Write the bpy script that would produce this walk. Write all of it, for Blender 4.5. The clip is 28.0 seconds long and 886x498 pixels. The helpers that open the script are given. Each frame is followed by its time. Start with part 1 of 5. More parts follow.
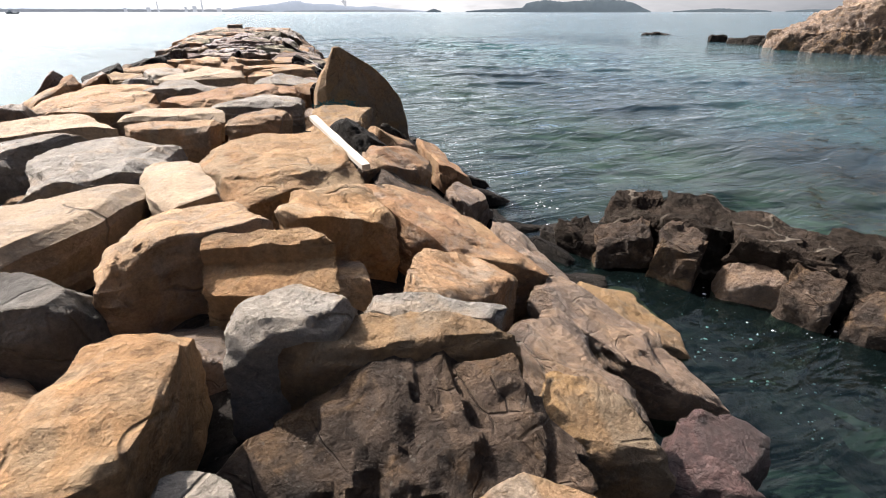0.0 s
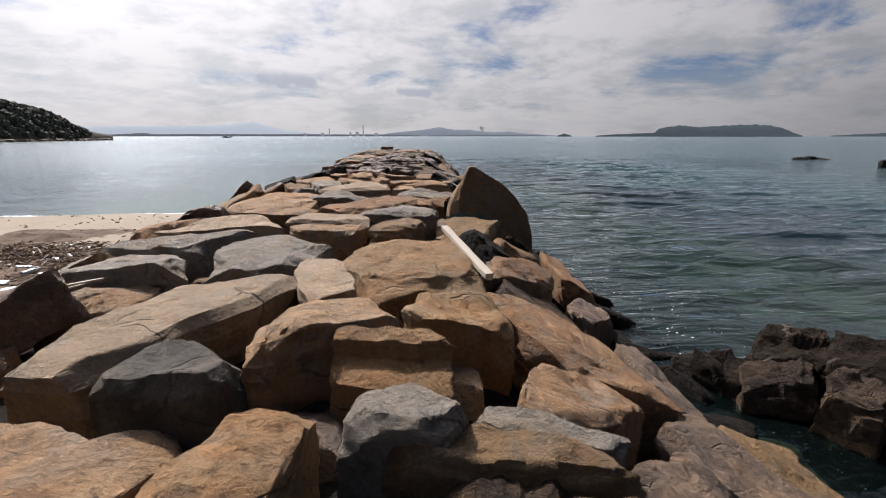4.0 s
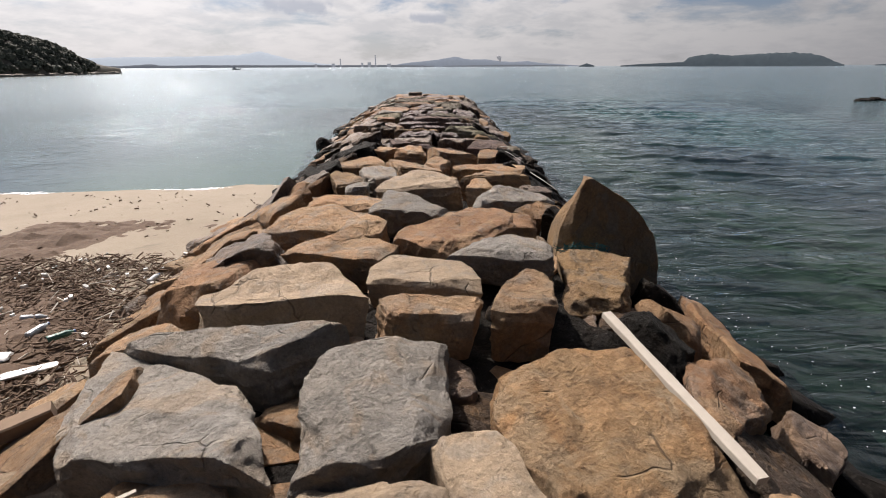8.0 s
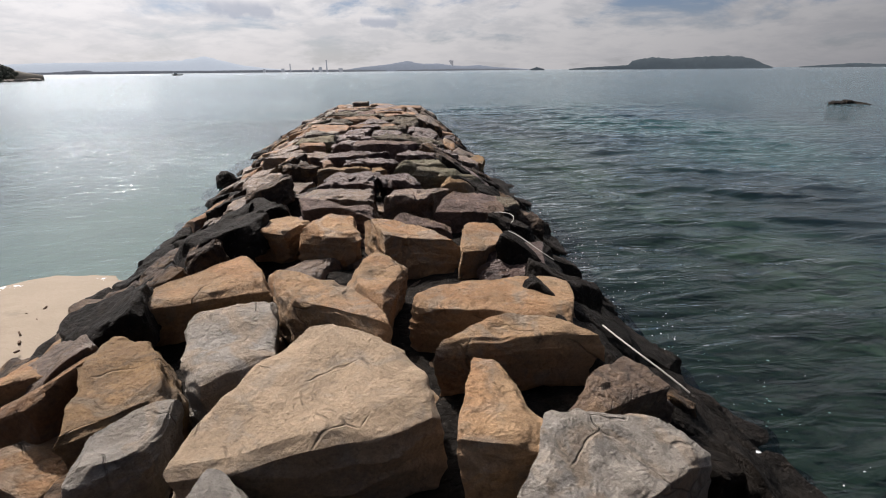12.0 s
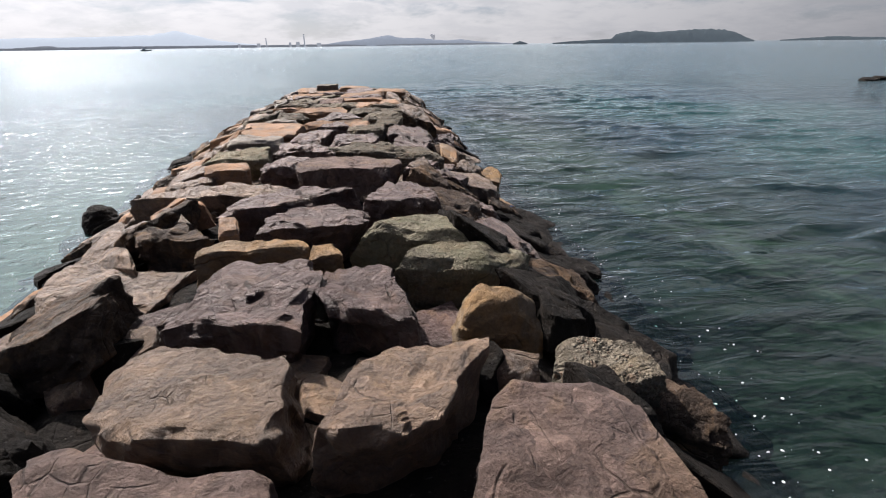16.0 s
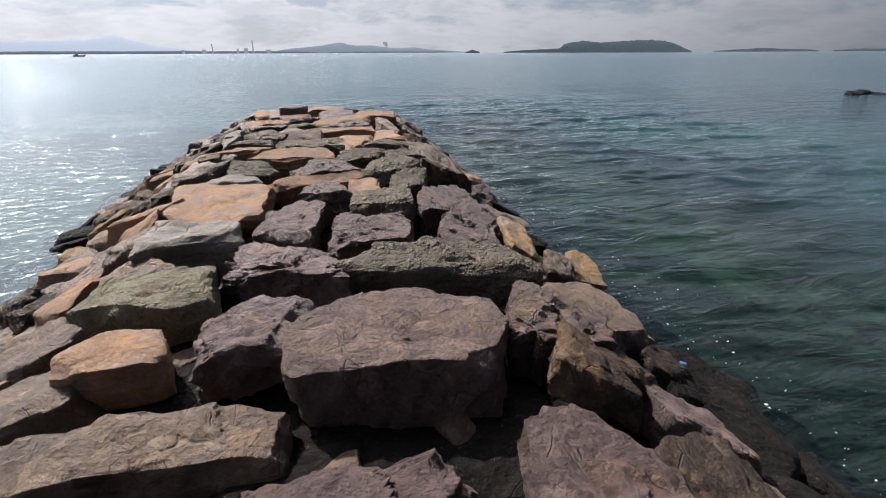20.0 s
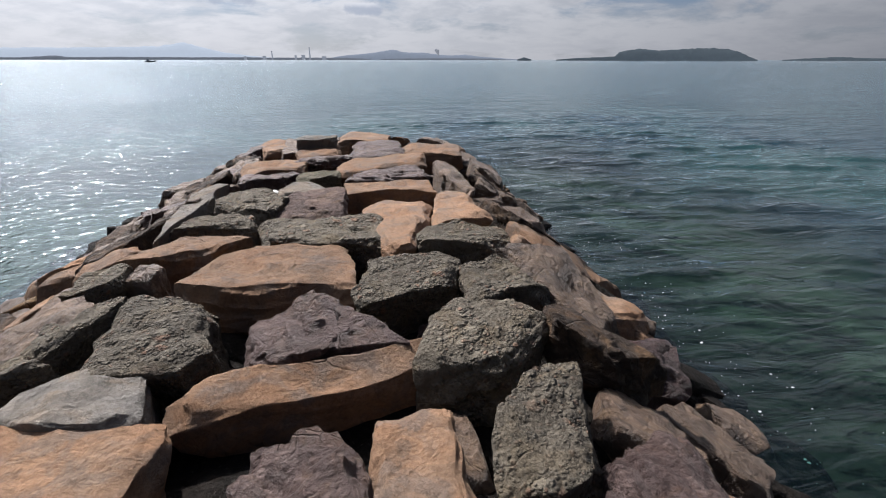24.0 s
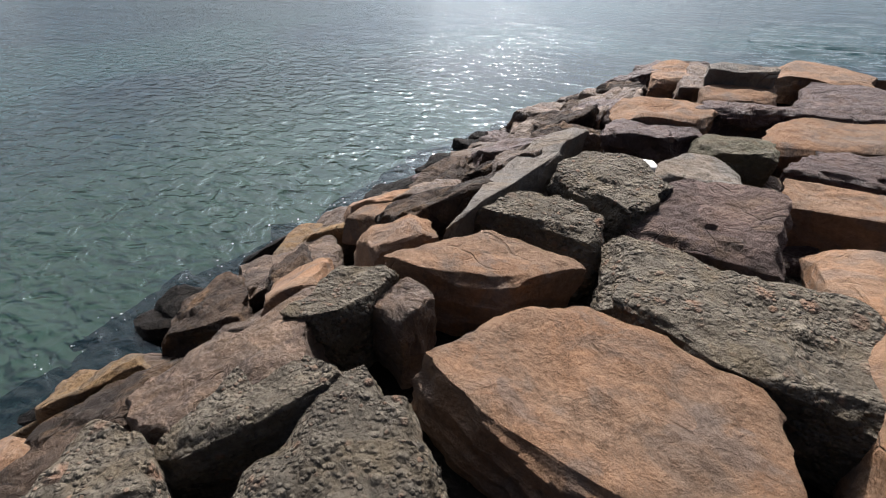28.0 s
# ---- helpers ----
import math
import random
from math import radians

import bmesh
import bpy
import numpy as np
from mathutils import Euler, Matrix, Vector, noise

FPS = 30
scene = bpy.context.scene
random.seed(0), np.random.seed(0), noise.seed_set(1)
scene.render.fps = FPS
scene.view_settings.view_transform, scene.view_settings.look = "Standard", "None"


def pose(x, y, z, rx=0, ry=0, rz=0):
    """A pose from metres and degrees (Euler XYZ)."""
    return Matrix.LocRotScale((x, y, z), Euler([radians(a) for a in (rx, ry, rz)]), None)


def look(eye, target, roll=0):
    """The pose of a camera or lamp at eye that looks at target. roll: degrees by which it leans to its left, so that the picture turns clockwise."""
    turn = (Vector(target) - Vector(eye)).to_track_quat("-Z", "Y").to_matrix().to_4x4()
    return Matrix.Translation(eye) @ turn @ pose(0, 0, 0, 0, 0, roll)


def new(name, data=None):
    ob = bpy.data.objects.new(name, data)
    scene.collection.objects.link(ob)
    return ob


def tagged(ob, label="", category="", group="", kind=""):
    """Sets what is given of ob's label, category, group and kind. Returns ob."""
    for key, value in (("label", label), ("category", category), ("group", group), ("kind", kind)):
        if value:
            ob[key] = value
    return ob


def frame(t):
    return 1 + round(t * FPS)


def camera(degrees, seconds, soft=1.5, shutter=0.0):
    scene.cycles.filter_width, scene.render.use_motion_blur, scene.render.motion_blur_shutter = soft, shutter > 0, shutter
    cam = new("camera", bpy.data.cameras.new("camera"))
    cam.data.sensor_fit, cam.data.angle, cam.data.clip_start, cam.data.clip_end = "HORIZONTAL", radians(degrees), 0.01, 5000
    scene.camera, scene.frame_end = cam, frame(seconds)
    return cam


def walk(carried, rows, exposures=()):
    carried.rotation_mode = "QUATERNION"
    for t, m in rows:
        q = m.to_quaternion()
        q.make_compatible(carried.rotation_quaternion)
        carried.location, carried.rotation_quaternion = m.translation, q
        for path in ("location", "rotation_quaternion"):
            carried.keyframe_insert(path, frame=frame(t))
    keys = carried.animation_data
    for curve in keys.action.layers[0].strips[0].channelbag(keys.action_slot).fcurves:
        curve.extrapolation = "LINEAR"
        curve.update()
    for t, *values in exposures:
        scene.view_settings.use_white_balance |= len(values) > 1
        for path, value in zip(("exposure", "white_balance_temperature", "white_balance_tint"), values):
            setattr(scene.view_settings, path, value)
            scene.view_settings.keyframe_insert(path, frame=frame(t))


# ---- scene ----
cam = camera(87.3, 28.0, soft=1.05)
METRES, EYE, TILT, LEAN, TURN = 26.0, 2.167, -27.1, 0.0, -22.0
ROWS = [
    (0.0, 0.0, 0.0, 0.0, 0.0, 0.0, -0.0),
    (0.5, -0.0019, -0.001, 0.0001, 4.33, 3.37, -2.14),
    (1.0, -0.0017, -0.0013, -0.0001, 6.98, 6.12, -3.44),
    (1.5, -0.0017, -0.0013, -0.0003, 9.0, 8.31, -4.49),
    (2.0, -0.0019, -0.0014, -0.0004, 10.57, 10.04, -5.31),
    (2.5, -0.0019, -0.0016, -0.0004, 11.79, 11.48, -5.99),
    (3.0, -0.0018, -0.0019, -0.0005, 12.75, 12.74, -6.52),
    (3.5, -0.0018, -0.0024, -0.0007, 13.52, 13.72, -6.95),
    (5.5, 0.0057, -0.0052, 0.0154, 13.6, 4.9, -6.89),
    (6.0, -0.0024, -0.0118, 0.0256, 16.77, 3.67, -8.38),
    (6.5, -0.0165, -0.0084, 0.0279, 19.28, 2.89, -9.59),
    (7.0, -0.0305, 0.0025, 0.0362, 18.97, 3.18, -9.43),
    (7.5, -0.0474, 0.0147, 0.0415, 17.49, 3.74, -8.57),
    (8.0, -0.0585, 0.034, 0.0507, 15.33, 4.58, -7.46),
    (8.5, -0.0696, 0.0523, 0.0603, 13.35, 5.09, -6.25),
    (9.0, -0.0758, 0.0723, 0.0699, 10.93, 5.71, -5.02),
    (9.5, -0.0833, 0.092, 0.0792, 8.97, 5.88, -3.87),
    (10.0, -0.0919, 0.1132, 0.089, 6.25, 5.55, -2.41),
    (10.5, -0.095, 0.1393, 0.1006, 5.17, 5.57, -1.87),
    (11.0, -0.1003, 0.1621, 0.1161, 6.44, 5.69, -2.46),
    (11.5, -0.1028, 0.1848, 0.1286, 8.32, 5.77, -3.52),
    (12.0, -0.1121, 0.2035, 0.137, 10.58, 5.54, -4.77),
    (12.5, -0.1204, 0.2217, 0.1463, 11.38, 5.66, -5.38),
    (14.5, -0.1564, 0.2983, 0.1802, 5.81, 5.22, -2.18),
    (15.0, -0.1616, 0.3195, 0.1922, 4.95, 3.71, -1.74),
    (15.5, -0.1604, 0.3433, 0.2017, 6.18, 3.22, -2.38),
    (16.0, -0.1605, 0.3652, 0.2171, 8.77, 2.98, -3.67),
    (16.5, -0.1704, 0.3814, 0.2277, 12.32, 2.7, -5.56),
    (17.0, -0.1808, 0.4002, 0.2368, 14.23, 2.64, -6.64),
    (17.5, -0.199, 0.414, 0.2429, 14.48, 2.51, -6.77),
    (18.0, -0.2132, 0.4307, 0.2499, 12.41, 2.81, -5.94),
    (18.5, -0.2216, 0.4475, 0.26, 9.79, 3.3, -4.64),
    (19.0, -0.2304, 0.4632, 0.2711, 7.61, 3.85, -3.71),
    (19.5, -0.2324, 0.4821, 0.2792, 5.5, 4.38, -2.66),
    (20.0, -0.2393, 0.4981, 0.2896, 3.77, 4.05, -1.68),
    (20.5, -0.2399, 0.5227, 0.2995, 2.15, 4.33, -0.91),
    (21.0, -0.2452, 0.5444, 0.3104, 1.96, 4.25, -0.66),
    (21.5, -0.2518, 0.5688, 0.3236, 1.51, 4.97, -0.64),
    (22.0, -0.2535, 0.5941, 0.3378, 2.12, 5.42, -1.01),
    (22.5, -0.2616, 0.6123, 0.3483, 3.59, 5.51, -1.75),
    (24.5, -0.2927, 0.6705, 0.3793, 9.66, 4.36, -5.07),
    (25.0, -0.3042, 0.6788, 0.3856, 10.01, 4.29, -5.3),
    (25.5, -0.3107, 0.6888, 0.3908, 11.03, 3.74, -5.81),
    (26.0, -0.3152, 0.7043, 0.399, 11.27, 4.02, -5.95),
    (26.5, -0.3203, 0.7137, 0.4024, 13.3, 1.88, -6.87),
    (27.0, -0.3283, 0.7323, 0.4063, 20.13, -2.22, -10.13),
    (27.5, -0.3377, 0.7454, 0.4124, 32.92, -8.11, -15.48),
    (28.0, -0.3417, 0.7341, 0.4052, 49.79, -15.97, -21.05),
]
EXPOSURES = [(0.0, 1.70, 6650, 14), (0.5, 1.22, 6650, 14), (1.0, 0.84, 6650, 14), (2.0, 0.58, 6550, 15), (3.5, 0.52, 6500, 16), (6.0, 0.97, 6700, 15), (8.0, 0.68, 6700, 15), (10.0, 0.62, 6650, 15), (12.5, 0.66, 6600, 15), (15.0, 0.66, 6400, 14),
             (16.0, 0.96, 6450, 15), (17.0, 0.98, 6400, 15), (18.0, 0.90, 6300, 14), (20.0, 0.83, 6200, 14), (22.0, 0.92, 6100, 13), (25.0, 0.55, 6150, 14), (26.0, 0.62, 6150, 14), (27.0, 0.52, 6200, 14), (28.0, 0.70, 6300, 14)]
walk(cam, [(t, pose(0, 0, EYE, TILT, LEAN, TURN) @ pose(METRES * x, METRES * y, METRES * z, 90 + pitch, roll, yaw)) for t, x, y, z, yaw, pitch, roll in ROWS], EXPOSURES)

# ---- daylight: broken cloud, sun ahead of the walker and to the left ----
SUN_AZ, SUN_EL = -31.0, 46.0        # degrees, azimuth to the right of +y
sun_way = Vector((math.sin(radians(SUN_AZ)) * math.cos(radians(SUN_EL)), math.cos(radians(SUN_AZ)) * math.cos(radians(SUN_EL)), math.sin(radians(SUN_EL))))
sun_data = bpy.data.lights.new("sun", "SUN")
sun_data.energy, sun_data.angle, sun_data.color = 5.0, radians(0.6), (1.0, 0.94, 0.86)
sun = new("sun", sun_data)
sun.matrix_world = look(sun_way * 50, (0, 0, 0))


def node(tree, kind, inputs=None, **links):
    n = tree.nodes.new(kind)
    for key, value in (inputs or {}).items():
        n.inputs[key].default_value = value
    return n


def join(tree, a, b):
    tree.links.new(a, b)


def math_node(tree, op, a, b=None, clamp=False):
    n = tree.nodes.new("ShaderNodeMath")
    n.operation, n.use_clamp = op, clamp
    for slot, v in ((0, a), (1, b)):
        if v is None:
            continue
        if isinstance(v, (int, float)):
            n.inputs[slot].default_value = v
        else:
            join(tree, v, n.inputs[slot])
    return n.outputs[0]


def mix(tree, fac, a, b, mode="MIX"):
    n = tree.nodes.new("ShaderNodeMix")
    n.data_type, n.blend_type = "RGBA", mode
    for slot, v in ((0, fac), (6, a), (7, b)):
        if isinstance(v, (int, float)):
            n.inputs[slot].default_value = v
        elif isinstance(v, tuple):
            n.inputs[slot].default_value = (*v, 1)
        else:
            join(tree, v, n.inputs[slot])
    return n.outputs[2]


def ramp(tree, fac, lo, hi):
    n = tree.nodes.new("ShaderNodeMapRange")
    n.inputs[1].default_value, n.inputs[2].default_value = lo, hi
    n.interpolation_type = "SMOOTHSTEP"
    join(tree, fac, n.inputs[0])
    return n.outputs[0]


def noise_tex(tree, vec, scale, detail=5.0, rough=0.6, distort=0.0):
    n = node(tree, "ShaderNodeTexNoise", {"Scale": scale, "Detail": detail, "Roughness": rough, "Distortion": distort})
    if vec is not None:
        join(tree, vec, n.inputs["Vector"])
    return n.outputs["Fac"]


world = bpy.data.worlds.new("sky")
scene.world = world
world.use_nodes = True
wt = world.node_tree
wt.nodes.clear()
sky = wt.nodes.new("ShaderNodeTexSky")
sky.sky_type, sky.sun_disc = "NISHITA", False
sky.sun_elevation, sky.sun_rotation = radians(SUN_EL), radians(SUN_AZ)
sky.air_density, sky.dust_density = 1.0, 1.5
tc = wt.nodes.new("ShaderNodeTexCoord")
sep = wt.nodes.new("ShaderNodeSeparateXYZ")
join(wt, tc.outputs["Generated"], sep.inputs[0])
up = math_node(wt, "MAXIMUM", sep.outputs[2], 0.0)
low = math_node(wt, "ADD", up, 0.22)
comb = wt.nodes.new("ShaderNodeCombineXYZ")
join(wt, math_node(wt, "DIVIDE", sep.outputs[0], low), comb.inputs[0])
join(wt, math_node(wt, "DIVIDE", sep.outputs[1], low), comb.inputs[1])
deck = comb.outputs[0]
cover = ramp(wt, noise_tex(wt, deck, 1.4, 9.0, 0.62, 0.25), 0.33, 0.50)
puffs = math_node(wt, "ADD", math_node(wt, "MULTIPLY", noise_tex(wt, deck, 1.5, 8.0, 0.6, 0.3), 0.6), math_node(wt, "MULTIPLY", noise_tex(wt, deck, 5.0, 7.0, 0.62, 0.2), 0.4))
shade = ramp(wt, puffs, 0.40, 0.58)
dot = wt.nodes.new("ShaderNodeVectorMath")
dot.operation = "DOT_PRODUCT"
dot.inputs[1].default_value = sun_way
join(wt, tc.outputs["Generated"], dot.inputs[0])
toward = math_node(wt, "MAXIMUM", dot.outputs["Value"], 0.0)
glow = math_node(wt, "POWER", math_node(wt, "DIVIDE", math_node(wt, "ADD", math_node(wt, "MAXIMUM", dot.outputs["Value"], -0.2), 0.2), 1.2), 0.85)
near_sun = math_node(wt, "POWER", toward, 6.0)
open_sky = math_node(wt, "MULTIPLY", ramp(wt, up, 0.48, 0.78), math_node(wt, "SUBTRACT", 1.0, near_sun, True))
cover = math_node(wt, "MULTIPLY", cover, math_node(wt, "SUBTRACT", 1.0, math_node(wt, "MULTIPLY", open_sky, 0.92), True))
cloud = mix(wt, shade, (7.0, 7.35, 7.75), (9.9, 10.0, 10.1))
cloud = mix(wt, 1.0, cloud, mix(wt, glow, (0.03, 0.04, 0.055), (1.28, 1.27, 1.25)), "MULTIPLY")
body = mix(wt, math_node(wt, "MULTIPLY", cover, 0.93), mix(wt, 1.0, sky.outputs[0], (0.42, 0.56, 0.78), "MULTIPLY"), cloud)
haze = math_node(wt, "SUBTRACT", 1.0, ramp(wt, up, 0.0, 0.16))
hazed = mix(wt, math_node(wt, "MULTIPLY", haze, 0.72), body, mix(wt, glow, (0.6, 0.8, 1.1), (10.2, 10.2, 10.2)))
# two small grey heaps of cloud low over the far shore
wisp = noise_tex(wt, tc.outputs["Generated"], 22.0, 6.0, 0.6)
for az_, el_, wide_, tall_ in ((-10.5, 6.3, 3.9, 1.25), (3.6, 5.2, 2.3, 0.75)):
    mid_ = Vector((math.sin(radians(az_)) * math.cos(radians(el_)), math.cos(radians(az_)) * math.cos(radians(el_)), math.sin(radians(el_))))
    side_on = math_node(wt, "DIVIDE", math_node(wt, "SUBTRACT", math_node(wt, "MULTIPLY", sep.outputs[0], math.cos(radians(az_))), math_node(wt, "MULTIPLY", sep.outputs[1], math.sin(radians(az_)))), radians(wide_))
    rise_ = math_node(wt, "DIVIDE", math_node(wt, "SUBTRACT", sep.outputs[2], mid_.z), radians(tall_))
    ahead = math_node(wt, "GREATER_THAN", math_node(wt, "ADD", math_node(wt, "MULTIPLY", sep.outputs[0], math.sin(radians(az_))), math_node(wt, "MULTIPLY", sep.outputs[1], math.cos(radians(az_)))), 0.0)
    far_ = math_node(wt, "SQRT", math_node(wt, "ADD", math_node(wt, "MULTIPLY", side_on, side_on), math_node(wt, "MULTIPLY", rise_, rise_)))
    heap = math_node(wt, "SUBTRACT", 1.0, ramp(wt, math_node(wt, "ADD", far_, math_node(wt, "MULTIPLY", math_node(wt, "SUBTRACT", wisp, 0.5), 2.6)), 0.55, 1.05))
    heap = math_node(wt, "MULTIPLY", heap, ahead)
    hazed = mix(wt, math_node(wt, "MULTIPLY", heap, 0.75), hazed, mix(wt, ramp(wt, math_node(wt, "ADD", rise_, wisp), 0.3, 1.3), (4.6, 5.2, 6.2), (10.2, 10.3, 10.4)))
aureole = math_node(wt, "ADD", math_node(wt, "MULTIPLY", math_node(wt, "POWER", toward, 24.0), 80.0), math_node(wt, "MULTIPLY", math_node(wt, "POWER", toward, 60.0), 60.0))
aureole = math_node(wt, "ADD", aureole, math_node(wt, "MULTIPLY", math_node(wt, "POWER", toward, 8.0), 14.0))
halo = wt.nodes.new("ShaderNodeCombineColor")
for i_ in range(3):
    join(wt, aureole, halo.inputs[i_])
hazed = mix(wt, 1.0, hazed, halo.outputs[0], "ADD")
bg = node(wt, "ShaderNodeBackground", {"Strength": 0.05})
wo = wt.nodes.new("ShaderNodeOutputWorld")
join(wt, hazed, bg.inputs[0])
join(wt, bg.outputs[0], wo.inputs[0])

# ---- materials ----


def material(name):
    m = bpy.data.materials.new(name)
    m.use_nodes = True
    t = m.node_tree
    t.nodes.clear()
    out = t.nodes.new("ShaderNodeOutputMaterial")
    b = t.nodes.new("ShaderNodeBsdfPrincipled")
    join(t, b.outputs[0], out.inputs[0])
    return m, t, b


def bump(t, b, height, strength, distance):
    n = node(t, "ShaderNodeBump", {"Strength": strength, "Distance": distance})
    join(t, height, n.inputs["Height"])
    join(t, n.outputs[0], b.inputs["Normal"])


def shifted(t, joined):
    """Coordinates of the piece, moved on by its own random number, and that number."""
    if joined:
        r = t.nodes.new("ShaderNodeNewGeometry").outputs["Random Per Island"]
    else:
        r = t.nodes.new("ShaderNodeObjectInfo").outputs["Random"]
    co = t.nodes.new("ShaderNodeTexCoord").outputs["Object"]
    c = t.nodes.new("ShaderNodeVectorMath")
    c.operation = "MULTIPLY_ADD"
    c.inputs[1].default_value = (1, 1, 1)
    k = t.nodes.new("ShaderNodeCombineXYZ")
    for i, f in enumerate((41.0, 23.0, 67.0)):
        join(t, math_node(t, "MULTIPLY", r, f), k.inputs[i])
    join(t, co, c.inputs[0])
    join(t, k.outputs[0], c.inputs[2])
    return c.outputs[0], r


def stone(name, a, b2, stain, rough=0.85, grain=0.5, pebbles=0.0, cracks=0.35, strata=0.0, spots=0.0, chips=0.35, veins=0.0, patch=None, joined=False, sheen=None):
    m, t, b = material(name)
    co, rnd = shifted(t, joined)
    big = ramp(t, noise_tex(t, co, 1.7, 6.0, 0.62, 0.5), 0.38, 0.64)
    col = mix(t, big, a, b2)
    col = mix(t, math_node(t, "MULTIPLY", ramp(t, noise_tex(t, co, 4.2, 7.0, 0.62, 0.8), 0.48, 0.66), 0.7), col, stain)
    if patch:
        col = mix(t, math_node(t, "MULTIPLY", ramp(t, noise_tex(t, co, 2.6, 4.0, 0.55, 0.9), 0.50, 0.62), 0.65), col, patch)
    pits = ramp(t, noise_tex(t, co, 15.0, 8.0, 0.72, 0.6), 0.54, 0.68)
    col = mix(t, math_node(t, "MULTIPLY", pits, 0.5), col, tuple(c * 0.42 for c in b2))
    fine = noise_tex(t, co, 38.0, 6.0, 0.72)
    grit = noise_tex(t, co, 150.0, 3.0, 0.7)
    tone = math_node(t, "SUBTRACT", math_node(t, "ADD", math_node(t, "MULTIPLY", fine, 0.95), math_node(t, "MULTIPLY", grit, 0.55)), 0.15)
    height = math_node(t, "ADD", math_node(t, "MULTIPLY", noise_tex(t, co, 7.5, 10.0, 0.68, 0.3), 1.0), math_node(t, "MULTIPLY", fine, 0.22))
    height = math_node(t, "ADD", height, math_node(t, "MULTIPLY", grit, 0.07))
    height = math_node(t, "SUBTRACT", height, math_node(t, "MULTIPLY", pits, 0.16))
    cw = node(t, "ShaderNodeTexNoise", {"Scale": 2.6, "Detail": 4.0})
    join(t, co, cw.inputs["Vector"])
    cv = t.nodes.new("ShaderNodeVectorMath")
    cv.operation = "MULTIPLY_ADD"
    cv.inputs[1].default_value = (0.55, 0.55, 0.55)
    join(t, cw.outputs["Color"], cv.inputs[0])
    join(t, co, cv.inputs[2])
    for cscale, camount in ((4.5, 1.0), (13.0, 0.45)):
        ch = node(t, "ShaderNodeTexVoronoi", {"Scale": cscale})
        join(t, cv.outputs[0], ch.inputs["Vector"])
        hue0 = t.nodes.new("ShaderNodeSeparateColor")
        join(t, ch.outputs["Color"], hue0.inputs[0])
        step = math_node(t, "ADD", math_node(t, "MULTIPLY", hue0.outputs[0], 0.5), math_node(t, "MULTIPLY", ch.outputs["Distance"], -0.5))
        height = math_node(t, "ADD", height, math_node(t, "MULTIPLY", step, camount * chips))
        col = mix(t, math_node(t, "MULTIPLY", hue0.outputs[1], 0.5 * chips), col, tuple(c * 0.5 for c in a))
        # Paler chips: weathering, and the shine of lit facets put into the colour.
        col = mix(t, math_node(t, "MULTIPLY", ramp(t, hue0.outputs[2], 0.72, 0.8), 0.5 * chips * camount ** 2), col, tuple(min(0.5, c * 1.7) for c in b2))
    if cracks:
        w = node(t, "ShaderNodeTexNoise", {"Scale": 2.4, "Detail": 2.0})
        join(t, co, w.inputs["Vector"])
        wv = t.nodes.new("ShaderNodeVectorMath")
        wv.operation = "MULTIPLY_ADD"
        wv.inputs[1].default_value = (0.34, 0.34, 0.34)
        join(t, w.outputs["Color"], wv.inputs[0])
        join(t, co, wv.inputs[2])
        v = node(t, "ShaderNodeTexVoronoi", {"Scale": 2.1})
        v.feature = "DISTANCE_TO_EDGE"
        join(t, wv.outputs[0], v.inputs["Vector"])
        line = math_node(t, "SUBTRACT", 1.0, ramp(t, v.outputs["Distance"], 0.002, 0.022))
        line = math_node(t, "MULTIPLY", line, ramp(t, noise_tex(t, co, 2.3, 2.0), 0.53, 0.63))
        col = mix(t, math_node(t, "MULTIPLY", line, cracks), col, (0.035, 0.028, 0.022))
        height = math_node(t, "SUBTRACT", height, math_node(t, "MULTIPLY", line, cracks * 0.8))
    if chips >= 0.8:
        v = node(t, "ShaderNodeTexVoronoi", {"Scale": 5.5})
        v.feature = "DISTANCE_TO_EDGE"
        flatter = node(t, "ShaderNodeMapping", {"Scale": (1.0, 0.45, 1.0), "Rotation": (0.3, 0.2, 0.5)})
        wob = t.nodes.new("ShaderNodeVectorMath")
        wob.operation = "MULTIPLY_ADD"
        wob.inputs[1].default_value = (0.14, 0.14, 0.14)
        join(t, cw.outputs["Color"], wob.inputs[0])
        join(t, co, wob.inputs[2])
        join(t, wob.outputs[0], flatter.inputs[0])
        join(t, flatter.outputs[0], v.inputs["Vector"])
        line = math_node(t, "SUBTRACT", 1.0, ramp(t, v.outputs["Distance"], 0.002, 0.022))
        line = math_node(t, "MULTIPLY", line, ramp(t, noise_tex(t, co, 3.3, 3.0), 0.50, 0.62))
        col = mix(t, math_node(t, "MULTIPLY", line, 0.35), col, (0.012, 0.010, 0.009))
        height = math_node(t, "SUBTRACT", height, math_node(t, "MULTIPLY", line, 0.3))
    if strata:
        wv2 = node(t, "ShaderNodeTexWave", {"Scale": 2.6, "Distortion": 3.2, "Detail": 6.0, "Detail Scale": 2.2, "Detail Roughness": 0.7})
        wv2.wave_type, wv2.bands_direction, wv2.wave_profile = "BANDS", "X", "SAW"
        join(t, co, wv2.inputs["Vector"])
        height = math_node(t, "ADD", height, math_node(t, "MULTIPLY", wv2.outputs["Fac"], strata))
        col = mix(t, math_node(t, "MULTIPLY", wv2.outputs["Fac"], 0.3 * strata), col, stain)
